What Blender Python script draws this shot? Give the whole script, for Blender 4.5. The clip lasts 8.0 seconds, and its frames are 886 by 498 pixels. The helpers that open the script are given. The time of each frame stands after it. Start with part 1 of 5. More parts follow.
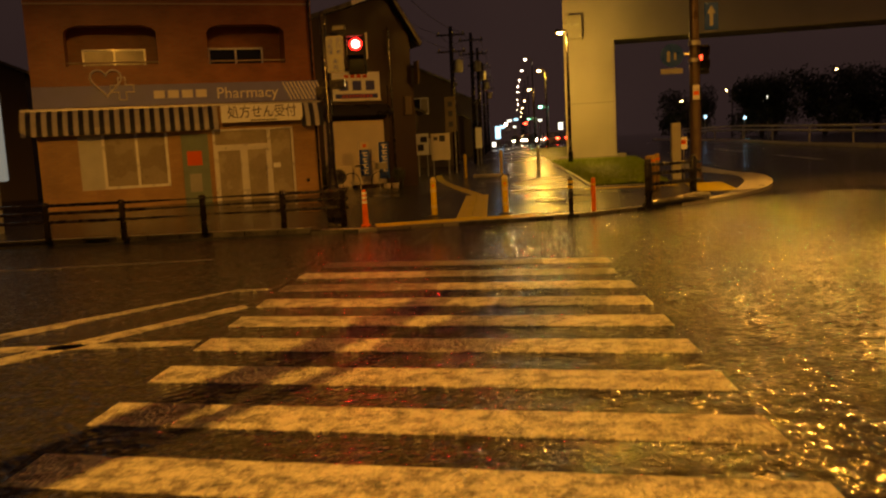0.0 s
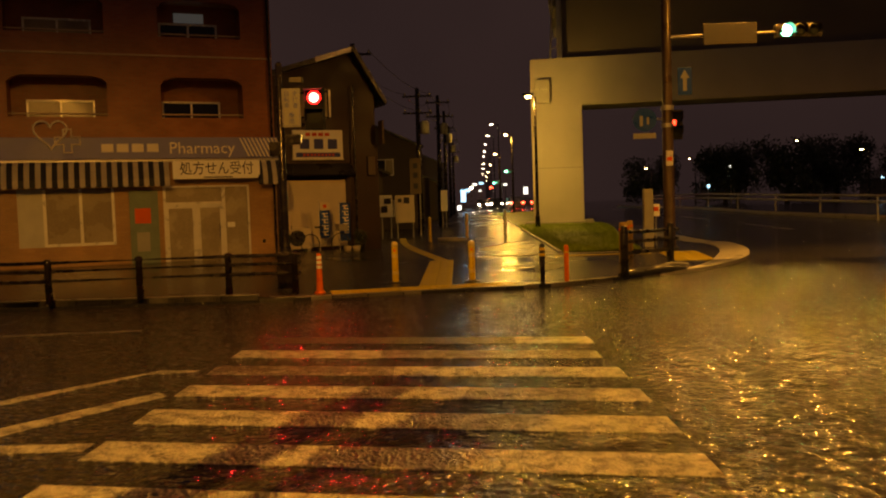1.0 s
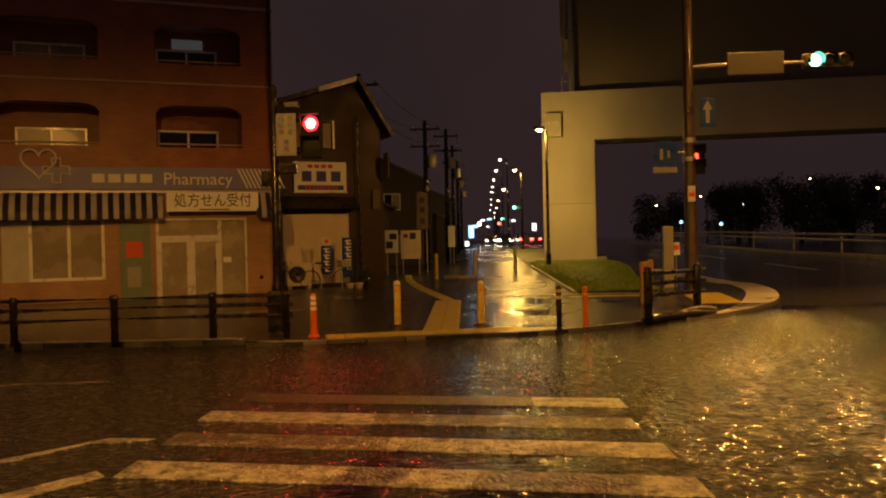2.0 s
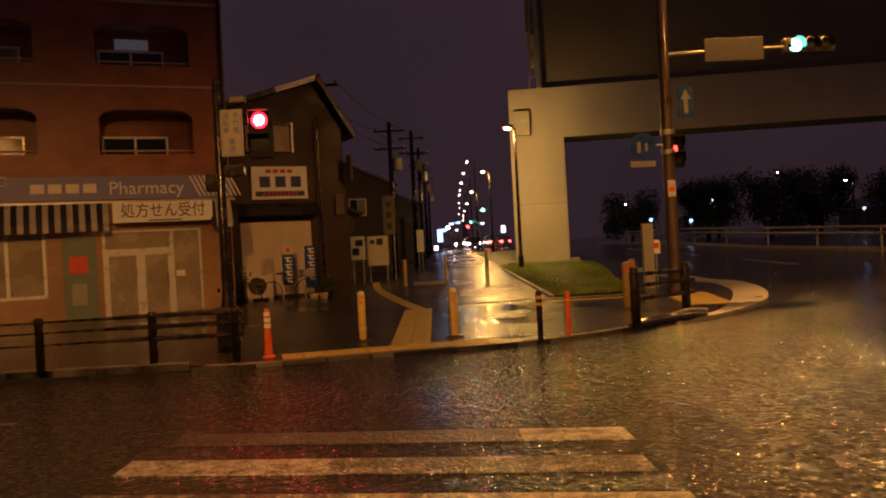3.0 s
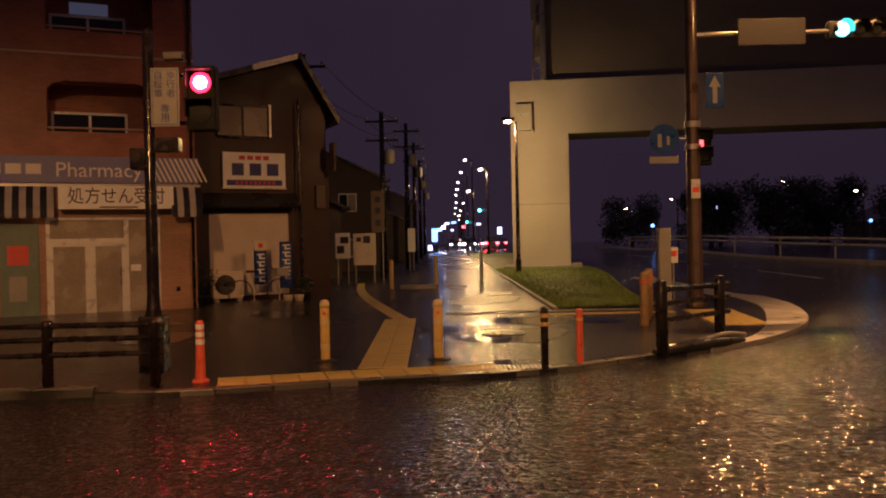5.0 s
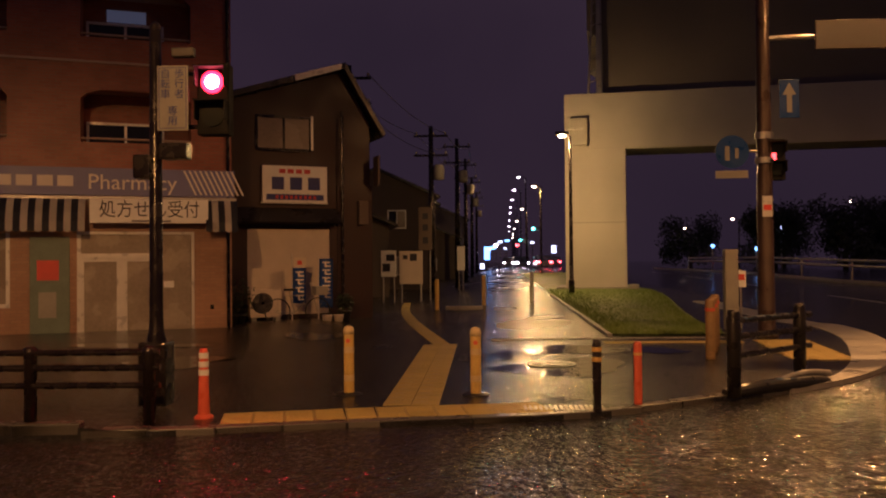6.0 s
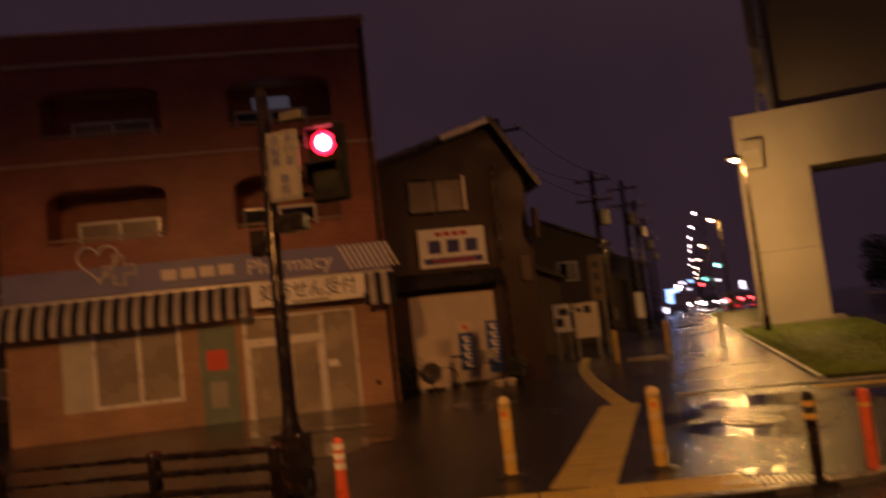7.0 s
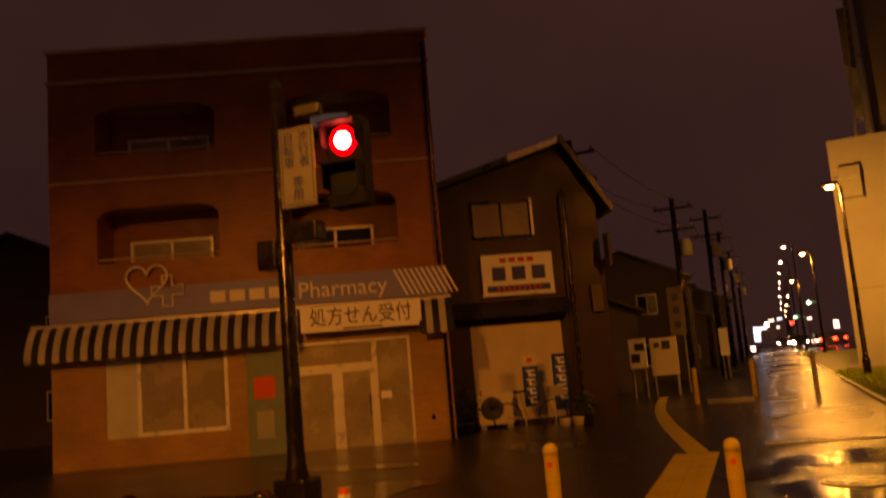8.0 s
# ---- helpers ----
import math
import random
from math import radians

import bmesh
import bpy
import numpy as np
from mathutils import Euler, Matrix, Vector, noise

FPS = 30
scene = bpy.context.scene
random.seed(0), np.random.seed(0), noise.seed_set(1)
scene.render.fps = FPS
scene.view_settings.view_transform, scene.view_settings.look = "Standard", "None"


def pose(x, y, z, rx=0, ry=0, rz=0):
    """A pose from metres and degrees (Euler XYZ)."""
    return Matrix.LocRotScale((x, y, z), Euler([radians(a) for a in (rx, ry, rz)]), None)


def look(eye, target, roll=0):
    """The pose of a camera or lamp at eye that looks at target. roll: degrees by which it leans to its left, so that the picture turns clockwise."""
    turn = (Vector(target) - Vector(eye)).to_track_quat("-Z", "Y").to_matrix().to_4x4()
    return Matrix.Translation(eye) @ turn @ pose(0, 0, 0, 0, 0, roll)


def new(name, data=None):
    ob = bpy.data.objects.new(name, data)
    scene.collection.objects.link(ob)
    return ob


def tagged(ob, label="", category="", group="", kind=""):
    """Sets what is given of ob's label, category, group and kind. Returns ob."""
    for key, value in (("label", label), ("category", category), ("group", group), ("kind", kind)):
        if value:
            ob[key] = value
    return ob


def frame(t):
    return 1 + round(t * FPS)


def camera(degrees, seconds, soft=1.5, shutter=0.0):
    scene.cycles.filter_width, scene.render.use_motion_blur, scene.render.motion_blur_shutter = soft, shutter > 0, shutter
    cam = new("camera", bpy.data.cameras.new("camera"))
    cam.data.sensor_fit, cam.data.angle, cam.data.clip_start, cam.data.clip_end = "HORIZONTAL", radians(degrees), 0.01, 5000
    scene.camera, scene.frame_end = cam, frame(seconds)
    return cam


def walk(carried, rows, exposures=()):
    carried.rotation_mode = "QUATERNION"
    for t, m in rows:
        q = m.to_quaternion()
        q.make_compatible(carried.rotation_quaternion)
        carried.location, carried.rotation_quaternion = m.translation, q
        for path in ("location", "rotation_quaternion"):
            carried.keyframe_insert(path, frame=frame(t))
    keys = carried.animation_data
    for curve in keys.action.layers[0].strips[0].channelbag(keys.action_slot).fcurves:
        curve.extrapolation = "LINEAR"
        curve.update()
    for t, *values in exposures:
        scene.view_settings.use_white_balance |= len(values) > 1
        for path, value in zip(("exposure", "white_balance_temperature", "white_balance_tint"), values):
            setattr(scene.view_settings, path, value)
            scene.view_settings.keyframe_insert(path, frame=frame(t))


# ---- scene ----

cam = camera(55.4, 8.0, soft=2.0, shutter=0.4)
ROWS = [
    (0.0, -0.035, 0.007, 1.497, 82.92, 2.97, 3.41),
    (0.5, -0.045, 0.634, 1.484, 85.37, 1.95, 1.65),
    (1.0, -0.065, 1.258, 1.489, 87.04, 1.84, 1.06),
    (2.5, -0.084, 3.215, 1.51, 89.87, 1.11, 1.73),
    (3.0, -0.086, 3.85, 1.507, 89.69, 3.02, -0.53),
    (3.5, -0.057, 4.502, 1.476, 88.8, 2.62, -0.24),
    (4.0, -0.042, 5.12, 1.489, 89.49, 1.73, -0.7),
    (5.5, 0.179, 6.945, 1.536, 89.83, 0.85, -0.45),
    (6.0, 0.267, 7.553, 1.549, 90.93, 0.55, 2.85),
    (6.5, 0.327, 8.174, 1.545, 92.14, 2.06, 2.02),
    (7.0, 0.424, 8.792, 1.552, 95.55, 6.28, 15.15),
    (7.5, 0.432, 9.455, 1.564, 102.79, 5.6, 21.01),
    (8.0, 0.437, 10.086, 1.515, 98.19, 4.65, 20.42),
]
EXPOSURES = [(0.0, 0.1, 10200, 12), (1.2, 0.0, 9400, 12), (2.5, 0.0, 6900, 20), (3.0, 0.1, 6700, 36), (4.0, 0.1, 5900, 40), (5.5, 0.1, 5300, 44), (6.5, 0.1, 5600, 44), (7.0, 0.0, 6600, 50), (7.5, 0.0, 12000, 54), (8.0, -0.05, 16000, 56)]
walk(cam, [(t, pose(x, y, z, rx, ry, rz)) for t, x, y, z, rx, ry, rz in ROWS], EXPOSURES)

# ---- night sky ----
world = bpy.data.worlds.new("night_sky")
scene.world = world
world.use_nodes = True
wn = world.node_tree.nodes
wl = world.node_tree.links
wbg = wn["Background"]
wtc = wn.new("ShaderNodeTexCoord")
wno = wn.new("ShaderNodeTexNoise")
wno.inputs["Scale"].default_value = 1.6
wno.inputs["Detail"].default_value = 4
wra = wn.new("ShaderNodeValToRGB")
wra.color_ramp.elements[0].position, wra.color_ramp.elements[0].color = 0.35, (0.0160, 0.0106, 0.0138, 1)
wra.color_ramp.elements[1].position, wra.color_ramp.elements[1].color = 0.75, (0.0310, 0.0192, 0.0222, 1)
wl.new(wtc.outputs["Generated"], wno.inputs["Vector"])
wl.new(wno.outputs["Fac"], wra.inputs["Fac"])
wl.new(wra.outputs["Color"], wbg.inputs["Color"])
wbg.inputs["Strength"].default_value = 1.0

SODIUM = (1.0, 0.47, 0.085)
WARM = (1.0, 0.60, 0.13)


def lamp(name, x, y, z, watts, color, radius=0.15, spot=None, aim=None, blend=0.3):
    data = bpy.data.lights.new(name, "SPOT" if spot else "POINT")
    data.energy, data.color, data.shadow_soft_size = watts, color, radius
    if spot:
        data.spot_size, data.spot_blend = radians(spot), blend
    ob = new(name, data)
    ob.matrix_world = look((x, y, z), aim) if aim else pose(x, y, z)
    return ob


# the street lamps that light the crossing, and those along the path
LAMP_NEAR = (-6.25, -5.2, 9.1)
LAMP_CROSSING = (-3.1, 2.3, 9.0)
LAMP_FAR_SIDE = (8.3, 26.0, 10.3)
LAMP_MEDIAN = (9.3, 18.0, 9.5)
for lamp_name, spot_at, watts, cone in (("lamp_light_near", LAMP_NEAR, 200, 176), ("lamp_light_crossing", LAMP_CROSSING, 5000, 174), ("lamp_light_side_road", LAMP_MEDIAN, 1600, 174)):
    x, y, z = spot_at
    lamp(lamp_name, x, y, z - 0.25, watts, SODIUM, 0.04, cone, (x, y + 0.01, 0))
lamp("lamp_light_far_side", LAMP_FAR_SIDE[0], LAMP_FAR_SIDE[1], LAMP_FAR_SIDE[2] - 0.25, 11500, SODIUM, 0.10, 94, (11.2, 13.0, 0), 1.0)
lamp("lamp_light_path", 3.02, 37.15, 5.75, 330, WARM, 0.12)
lamp("lamp_light_path_down", 3.02, 37.15, 5.70, 650, WARM, 0.12, 160, (3.02, 37.16, 0), 1.0)
lamp("lamp_light_path_b", 3.3, 60.0, 6.0, 700, WARM, 0.12)
lamp("lamp_light_path_c", 3.6, 82.5, 6.2, 700, WARM, 0.12)


# ---- materials ----
def mat(name, color, rough=0.6, metal=0.0, vary=0.25, scale=3.0, fine=40.0, bump=0.15, dist=0.01, spec=0.5, emit=None, power=0.0, coat=0.0, rough_vary=0.15, per_object=0.0):
    """A material with stains at a large scale, grain at a small one, and relief."""
    m = bpy.data.materials.new(name)
    m.use_nodes = True
    n, l = m.node_tree.nodes, m.node_tree.links
    b = n["Principled BSDF"]
    co = n.new("ShaderNodeTexCoord")
    big = n.new("ShaderNodeTexNoise")
    big.inputs["Scale"].default_value, big.inputs["Detail"].default_value = scale, 5
    small = n.new("ShaderNodeTexNoise")
    small.inputs["Scale"].default_value, small.inputs["Detail"].default_value = fine, 3
    for k in (big, small):
        l.new(co.outputs["Object"], k.inputs["Vector"])
    mix = n.new("ShaderNodeMath")
    mix.operation = "MULTIPLY_ADD"
    mix.inputs[1].default_value = 0.65
    l.new(big.outputs["Fac"], mix.inputs[0])
    half = n.new("ShaderNodeMath")
    half.operation = "MULTIPLY"
    half.inputs[1].default_value = 0.35
    l.new(small.outputs["Fac"], half.inputs[0])
    l.new(half.outputs[0], mix.inputs[2])
    ramp = n.new("ShaderNodeValToRGB")
    ramp.color_ramp.elements[0].position, ramp.color_ramp.elements[1].position = 0.3, 0.7
    ramp.color_ramp.elements[0].color = (*[c * (1 - vary) for c in color], 1)
    ramp.color_ramp.elements[1].color = (*[min(1, c * (1 + vary)) for c in color], 1)
    l.new(mix.outputs[0], ramp.inputs["Fac"])
    last = ramp.outputs["Color"]
    if per_object:
        info = n.new("ShaderNodeObjectInfo")
        hsv = n.new("ShaderNodeHueSaturation")
        mr = n.new("ShaderNodeMapRange")
        mr.inputs["To Min"].default_value, mr.inputs["To Max"].default_value = 1 - per_object, 1 + per_object
        l.new(info.outputs["Random"], mr.inputs["Value"])
        l.new(mr.outputs["Result"], hsv.inputs["Value"])
        l.new(last, hsv.inputs["Color"])
        last = hsv.outputs["Color"]
    l.new(last, b.inputs["Base Color"])
    rr = n.new("ShaderNodeMapRange")
    rr.inputs["From Min"].default_value, rr.inputs["From Max"].default_value = 0.3, 0.7
    rr.inputs["To Min"].default_value, rr.inputs["To Max"].default_value = max(0.02, rough - rough_vary), min(1, rough + rough_vary)
    l.new(big.outputs["Fac"], rr.inputs["Value"])
    l.new(rr.outputs["Result"], b.inputs["Roughness"])
    b.inputs["Metallic"].default_value = metal
    b.inputs["Specular IOR Level"].default_value = spec
    b.inputs["Coat Weight"].default_value = coat
    b.inputs["Coat Roughness"].default_value = 0.12
    if bump:
        bu = n.new("ShaderNodeBump")
        bu.inputs["Strength"].default_value, bu.inputs["Distance"].default_value = bump, dist
        l.new(small.outputs["Fac"], bu.inputs["Height"])
        l.new(bu.outputs["Normal"], b.inputs["Normal"])
    if emit:
        b.inputs["Emission Color"].default_value = (*emit, 1)
        b.inputs["Emission Strength"].default_value = power
    return m


def glow(name, color, power):
    m = bpy.data.materials.new(name)
    m.use_nodes = True
    b = m.node_tree.nodes["Principled BSDF"]
    b.inputs["Base Color"].default_value = (*[0.2 * c for c in color], 1)
    b.inputs["Emission Color"].default_value = (*color, 1)
    b.inputs["Emission Strength"].default_value = power
    return m


def glass(name, tint=(0.02, 0.022, 0.024), rough=0.06):
    m = bpy.data.materials.new(name)
    m.use_nodes = True
    b = m.node_tree.nodes["Principled BSDF"]
    b.inputs["Base Color"].default_value = (*tint, 1)
    b.inputs["Roughness"].default_value = rough
    b.inputs["Specular IOR Level"].default_value = 0.6
    return m


def wet_asphalt(name, color, rough_lo, rough_hi, grain=130.0, strength=0.6, wear=0.3, film=0.6, ripple=0.0, speckle=0.0):
    """Wet asphalt: coarse stones, films of water that fill the pores in broad patches."""
    m = bpy.data.materials.new(name)
    m.use_nodes = True
    n, l = m.node_tree.nodes, m.node_tree.links
    b = n["Principled BSDF"]
    co = n.new("ShaderNodeTexCoord")
    vor = n.new("ShaderNodeTexVoronoi")
    vor.inputs["Scale"].default_value = grain
    fine = n.new("ShaderNodeTexNoise")
    fine.inputs["Scale"].default_value, fine.inputs["Detail"].default_value = grain * 0.6, 6
    patch = n.new("ShaderNodeTexNoise")
    patch.inputs["Scale"].default_value, patch.inputs["Detail"].default_value = 0.3, 2
    for k in (vor, fine, patch):
        l.new(co.outputs["Object"], k.inputs["Vector"])
    ramp = n.new("ShaderNodeValToRGB")
    ramp.color_ramp.elements[0].position, ramp.color_ramp.elements[1].position = 0.3, 0.72
    ramp.color_ramp.elements[0].color = (*[c * (1 - wear) for c in color], 1)
    ramp.color_ramp.elements[1].color = (*[c * (1 + wear) for c in color], 1)
    l.new(fine.outputs["Fac"], ramp.inputs["Fac"])
    l.new(ramp.outputs["Color"], b.inputs["Base Color"])
    rr = n.new("ShaderNodeMapRange")
    rr.inputs["From Min"].default_value, rr.inputs["From Max"].default_value = 0.2, 0.8
    rr.inputs["To Min"].default_value, rr.inputs["To Max"].default_value = rough_lo, rough_hi
    l.new(patch.outputs["Fac"], rr.inputs["Value"])
    l.new(rr.outputs["Result"], b.inputs["Roughness"])
    add = n.new("ShaderNodeMath")
    add.operation = "ADD"
    l.new(vor.outputs["Distance"], add.inputs[0])
    l.new(fine.outputs["Fac"], add.inputs[1])
    bu = n.new("ShaderNodeBump")
    bu.inputs["Distance"].default_value = 1.3 / grain
    bu.inputs["Strength"].default_value = strength
    l.new(add.outputs[0], bu.inputs["Height"])
    l.new(bu.outputs["Normal"], b.inputs["Normal"])
    if ripple:
        lump = n.new("ShaderNodeTexNoise")
        lump.inputs["Scale"].default_value, lump.inputs["Detail"].default_value = 15.0, 1.3
        l.new(co.outputs["Object"], lump.inputs["Vector"])
        swell = n.new("ShaderNodeBump")
        swell.inputs["Strength"].default_value, swell.inputs["Distance"].default_value = 1.0, ripple
        l.new(lump.outputs["Fac"], swell.inputs["Height"])
        l.new(swell.outputs["Normal"], bu.inputs["Normal"])
    b.inputs["Specular IOR Level"].default_value = 0.5
    b.inputs["Coat Weight"].default_value = film
    if speckle:
        # stone tops that shine beside dull pores
        cell = n.new("ShaderNodeTexVoronoi")
        cell.inputs["Scale"].default_value = speckle
        l.new(co.outputs["Object"], cell.inputs["Vector"])
        parts = n.new("ShaderNodeSeparateColor")
        l.new(cell.outputs["Color"], parts.inputs["Color"])
        for channel, socket, top in (("Red", "Specular IOR Level", 1.0), ("Red", "Coat Weight", 1.0)):
            shine = n.new("ShaderNodeMapRange")
            shine.inputs["From Min"].default_value, shine.inputs["From Max"].default_value = 0.35, 0.8
            shine.inputs["To Min"].default_value, shine.inputs["To Max"].default_value = 0.06, top
            l.new(parts.outputs[channel], shine.inputs["Value"])
            l.new(shine.outputs["Result"], b.inputs[socket])
    b.inputs["Coat Roughness"].default_value = 0.12
    l.new(bu.outputs["Normal"], b.inputs["Coat Normal"])
    return m


def worn_paint(name, color, under, worn=0.46):
    """Road paint rubbed through to the asphalt in specks and patches."""
    m = wet_asphalt(name, color, 0.28, 0.42, 32.0, 0.8, 0.15, 0.4)
    n, l = m.node_tree.nodes, m.node_tree.links
    b = n["Principled BSDF"]
    co = n.new("ShaderNodeTexCoord")
    a = n.new("ShaderNodeTexNoise")
    a.inputs["Scale"].default_value, a.inputs["Detail"].default_value = 6.0, 11
    a.inputs["Roughness"].default_value = 0.86
    l.new(co.outputs["Object"], a.inputs["Vector"])
    ramp = n.new("ShaderNodeValToRGB")
    ramp.color_ramp.elements[0].position, ramp.color_ramp.elements[1].position = worn - 0.06, worn + 0.06
    l.new(a.outputs["Fac"], ramp.inputs["Fac"])
    mix = n.new("ShaderNodeMix")
    mix.data_type = "RGBA"
    mix.inputs["A"].default_value = (*under, 1)
    mix.inputs["B"].default_value = (*color, 1)
    l.new(ramp.outputs["Color"], mix.inputs["Factor"])
    l.new(mix.outputs["Result"], b.inputs["Base Color"])
    return m


def tile_wall(name, c1, c2, mortar, width, height, scale=1.0):
    """Small ceramic facing tiles in running bond."""
    m = bpy.data.materials.new(name)
    m.use_nodes = True
    n, l = m.node_tree.nodes, m.node_tree.links
    b = n["Principled BSDF"]
    co = n.new("ShaderNodeTexCoord")
    mp = n.new("ShaderNodeMapping")
    mp.inputs["Rotation"].default_value = (radians(90), 0, 0)
    br = n.new("ShaderNodeTexBrick")
    br.inputs["Scale"].default_value = scale
    br.inputs["Brick Width"].default_value, br.inputs["Row Height"].default_value = width, height
    br.inputs["Mortar Size"].default_value = 0.006
    br.inputs["Color1"].default_value, br.inputs["Color2"].default_value = (*c1, 1), (*c2, 1)
    br.inputs["Mortar"].default_value = (*mortar, 1)
    l.new(co.outputs["Object"], mp.inputs["Vector"])
    l.new(mp.outputs["Vector"], br.inputs["Vector"])
    big = n.new("ShaderNodeTexNoise")
    big.inputs["Scale"].default_value, big.inputs["Detail"].default_value = 0.9, 6
    l.new(co.outputs["Object"], big.inputs["Vector"])
    hsv = n.new("ShaderNodeHueSaturation")
    mr = n.new("ShaderNodeMapRange")
    mr.inputs["From Min"].default_value, mr.inputs["From Max"].default_value = 0.3, 0.7
    mr.inputs["To Min"].default_value, mr.inputs["To Max"].default_value = 0.72, 1.2
    l.new(big.outputs["Fac"], mr.inputs["Value"])
    l.new(mr.outputs["Result"], hsv.inputs["Value"])
    l.new(br.outputs["Color"], hsv.inputs["Color"])
    l.new(hsv.outputs["Color"], b.inputs["Base Color"])
    b.inputs["Roughness"].default_value = 0.42
    bu = n.new("ShaderNodeBump")
    bu.inputs["Strength"].default_value, bu.inputs["Distance"].default_value = 0.5, 0.006
    bu.invert = True
    l.new(br.outputs["Fac"], bu.inputs["Height"])
    l.new(bu.outputs["Normal"], b.inputs["Normal"])
    return m


ASPHALT = wet_asphalt("wet_road_asphalt", (0.027, 0.026, 0.025), 0.08, 0.14, 24.0, 0.05, 0.65, 0.8, 0.044, 17.0)
WALKWAY = wet_asphalt("wet_walkway_asphalt", (0.024, 0.024, 0.025), 0.14, 0.30, 60.0, 0.16, 0.3, 0.0, 0.022)
PATH = wet_asphalt("wet_concrete_path", (0.11, 0.105, 0.095), 0.14, 0.34, 40.0, 0.15, 0.3, 0.0, 0.016)
PAINT = worn_paint("worn_white_road_paint", (0.5, 0.49, 0.46), (0.045, 0.043, 0.041), 0.49)
PAINT_OLD = worn_paint("rubbed_white_road_paint", (0.5, 0.49, 0.46), (0.04, 0.038, 0.036), 0.56)
PAINT_GONE = worn_paint("nearly_vanished_road_paint", (0.45, 0.44, 0.41), (0.035, 0.034, 0.032), 0.63)
KERB = mat("wet_kerb_concrete", (0.27, 0.26, 0.24), 0.4, 0, 0.3, 2.0, 60, 0.3, 0.01)
KERB_DARK = mat("dark_wet_kerb_stone", (0.10, 0.095, 0.085), 0.35, 0, 0.35, 2.0, 60, 0.3, 0.01, per_object=0.2)
CONCRETE = mat("pier_concrete", (0.46, 0.44, 0.40), 0.75, 0, 0.16, 0.5, 30, 0.15, 0.01)
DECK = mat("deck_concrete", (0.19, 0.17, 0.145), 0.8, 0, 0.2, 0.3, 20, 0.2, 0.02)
TILES = tile_wall("red_brown_facing_tiles", (0.36, 0.11, 0.055), (0.30, 0.085, 0.043), (0.24, 0.14, 0.09), 0.22, 0.07)
TILES_LOW = tile_wall("tan_facing_tiles", (0.42, 0.24, 0.13), (0.37, 0.20, 0.11), (0.30, 0.2, 0.13), 0.22, 0.07)
TRIM = mat("pale_trim", (0.5, 0.38, 0.28), 0.6, 0, 0.2)
ALU = mat("white_aluminium", (0.72, 0.70, 0.66), 0.35, 0.2, 0.1, 4, 60, 0.05)
DARKGLASS = glass("dark_window_glass")
CURTAIN = mat("window_behind_curtain", (0.30, 0.25, 0.19), 0.28, 0, 0.2, 1.2, 20, 0.05)
FROST = mat("frosted_pane", (0.36, 0.31, 0.24), 0.25, 0, 0.22, 1.6, 12, 0.04)
PALEPANEL = mat("pale_grey_panel", (0.50, 0.50, 0.46), 0.5, 0, 0.12)
TEAL = mat("grey_green_panel", (0.16, 0.22, 0.18), 0.5, 0, 0.2)
POSTER_RED = mat("orange_red_poster", (0.75, 0.09, 0.03), 0.5, 0, 0.12)
BAND = mat("violet_blue_sign_band", (0.20, 0.20, 0.42), 0.45, 0, 0.16, 1.5, 40, 0.06)
CREAM = mat("cream_letters", (0.80, 0.74, 0.66), 0.45, 0, 0.06)
WHITE = mat("white_sign_board", (0.88, 0.87, 0.84), 0.4, 0, 0.08, 2, 40, 0.05)
# white sign plates darkened in the colour, for the little light they return
PLATE = mat("dimmed_white_sign_plate", (0.24, 0.235, 0.22), 0.45, 0, 0.12, 4, 40, 0.05)
# sign back grey darkened in the colour to offset the side road lamp
SIGN_BACK = mat("darkened_sign_back", (0.065, 0.06, 0.055), 0.5, 0.2, 0.15)
INK = mat("dark_ink", (0.03, 0.03, 0.05), 0.5, 0, 0.1)
NAVY = mat("navy_ink", (0.03, 0.04, 0.22), 0.5, 0, 0.12)
REDINK = mat("red_ink", (0.6, 0.06, 0.04), 0.5, 0, 0.12)
AWN_WHITE = mat("white_awning_cloth", (0.70, 0.68, 0.64), 0.6, 0, 0.15, 3, 120, 0.1)
AWN_DARK = mat("navy_awning_cloth", (0.035, 0.04, 0.07), 0.6, 0, 0.2, 3, 120, 0.1)
DARKWALL = mat("dark_brown_cladding", (0.036, 0.014, 0.011), 0.5, 0, 0.3, 1.2, 30, 0.15)
WHITEWALL = mat("cream_shutter", (0.64, 0.56, 0.46), 0.5, 0, 0.12, 1.5, 30, 0.06)
ROOF = mat("wet_dark_roof_tiles", (0.03, 0.028, 0.028), 0.3, 0, 0.25, 2, 30, 0.2)
HOUSE = mat("grey_brown_render", (0.09, 0.065, 0.055), 0.7, 0, 0.2, 1, 30, 0.15)
HOUSE_B = mat("dull_beige_render", (0.14, 0.105, 0.08), 0.7, 0, 0.2, 1, 30, 0.15)
BLACKSTEEL = mat("dark_brown_steel", (0.016, 0.012, 0.011), 0.25, 0.2, 0.25, 6, 60, 0.08)
MATTE = mat("matt_black_housing", (0.012, 0.012, 0.012), 0.75, 0, 0.2, 6, 60, 0.05, spec=0.2)
POLE_BROWN = mat("brown_painted_pole", (0.07, 0.045, 0.03), 0.35, 0.2, 0.25, 3, 50, 0.08)
STEEL = mat("galvanised_steel", (0.42, 0.41, 0.39), 0.4, 0.7, 0.15, 5, 60, 0.08)
TIMBER = mat("dark_wet_timber", (0.018, 0.016, 0.015), 0.3, 0, 0.3, 5, 50, 0.25)
CAP = mat("sun_bleached_yellow_paint", (0.60, 0.48, 0.22), 0.5, 0, 0.2, 8, 50, 0.1)
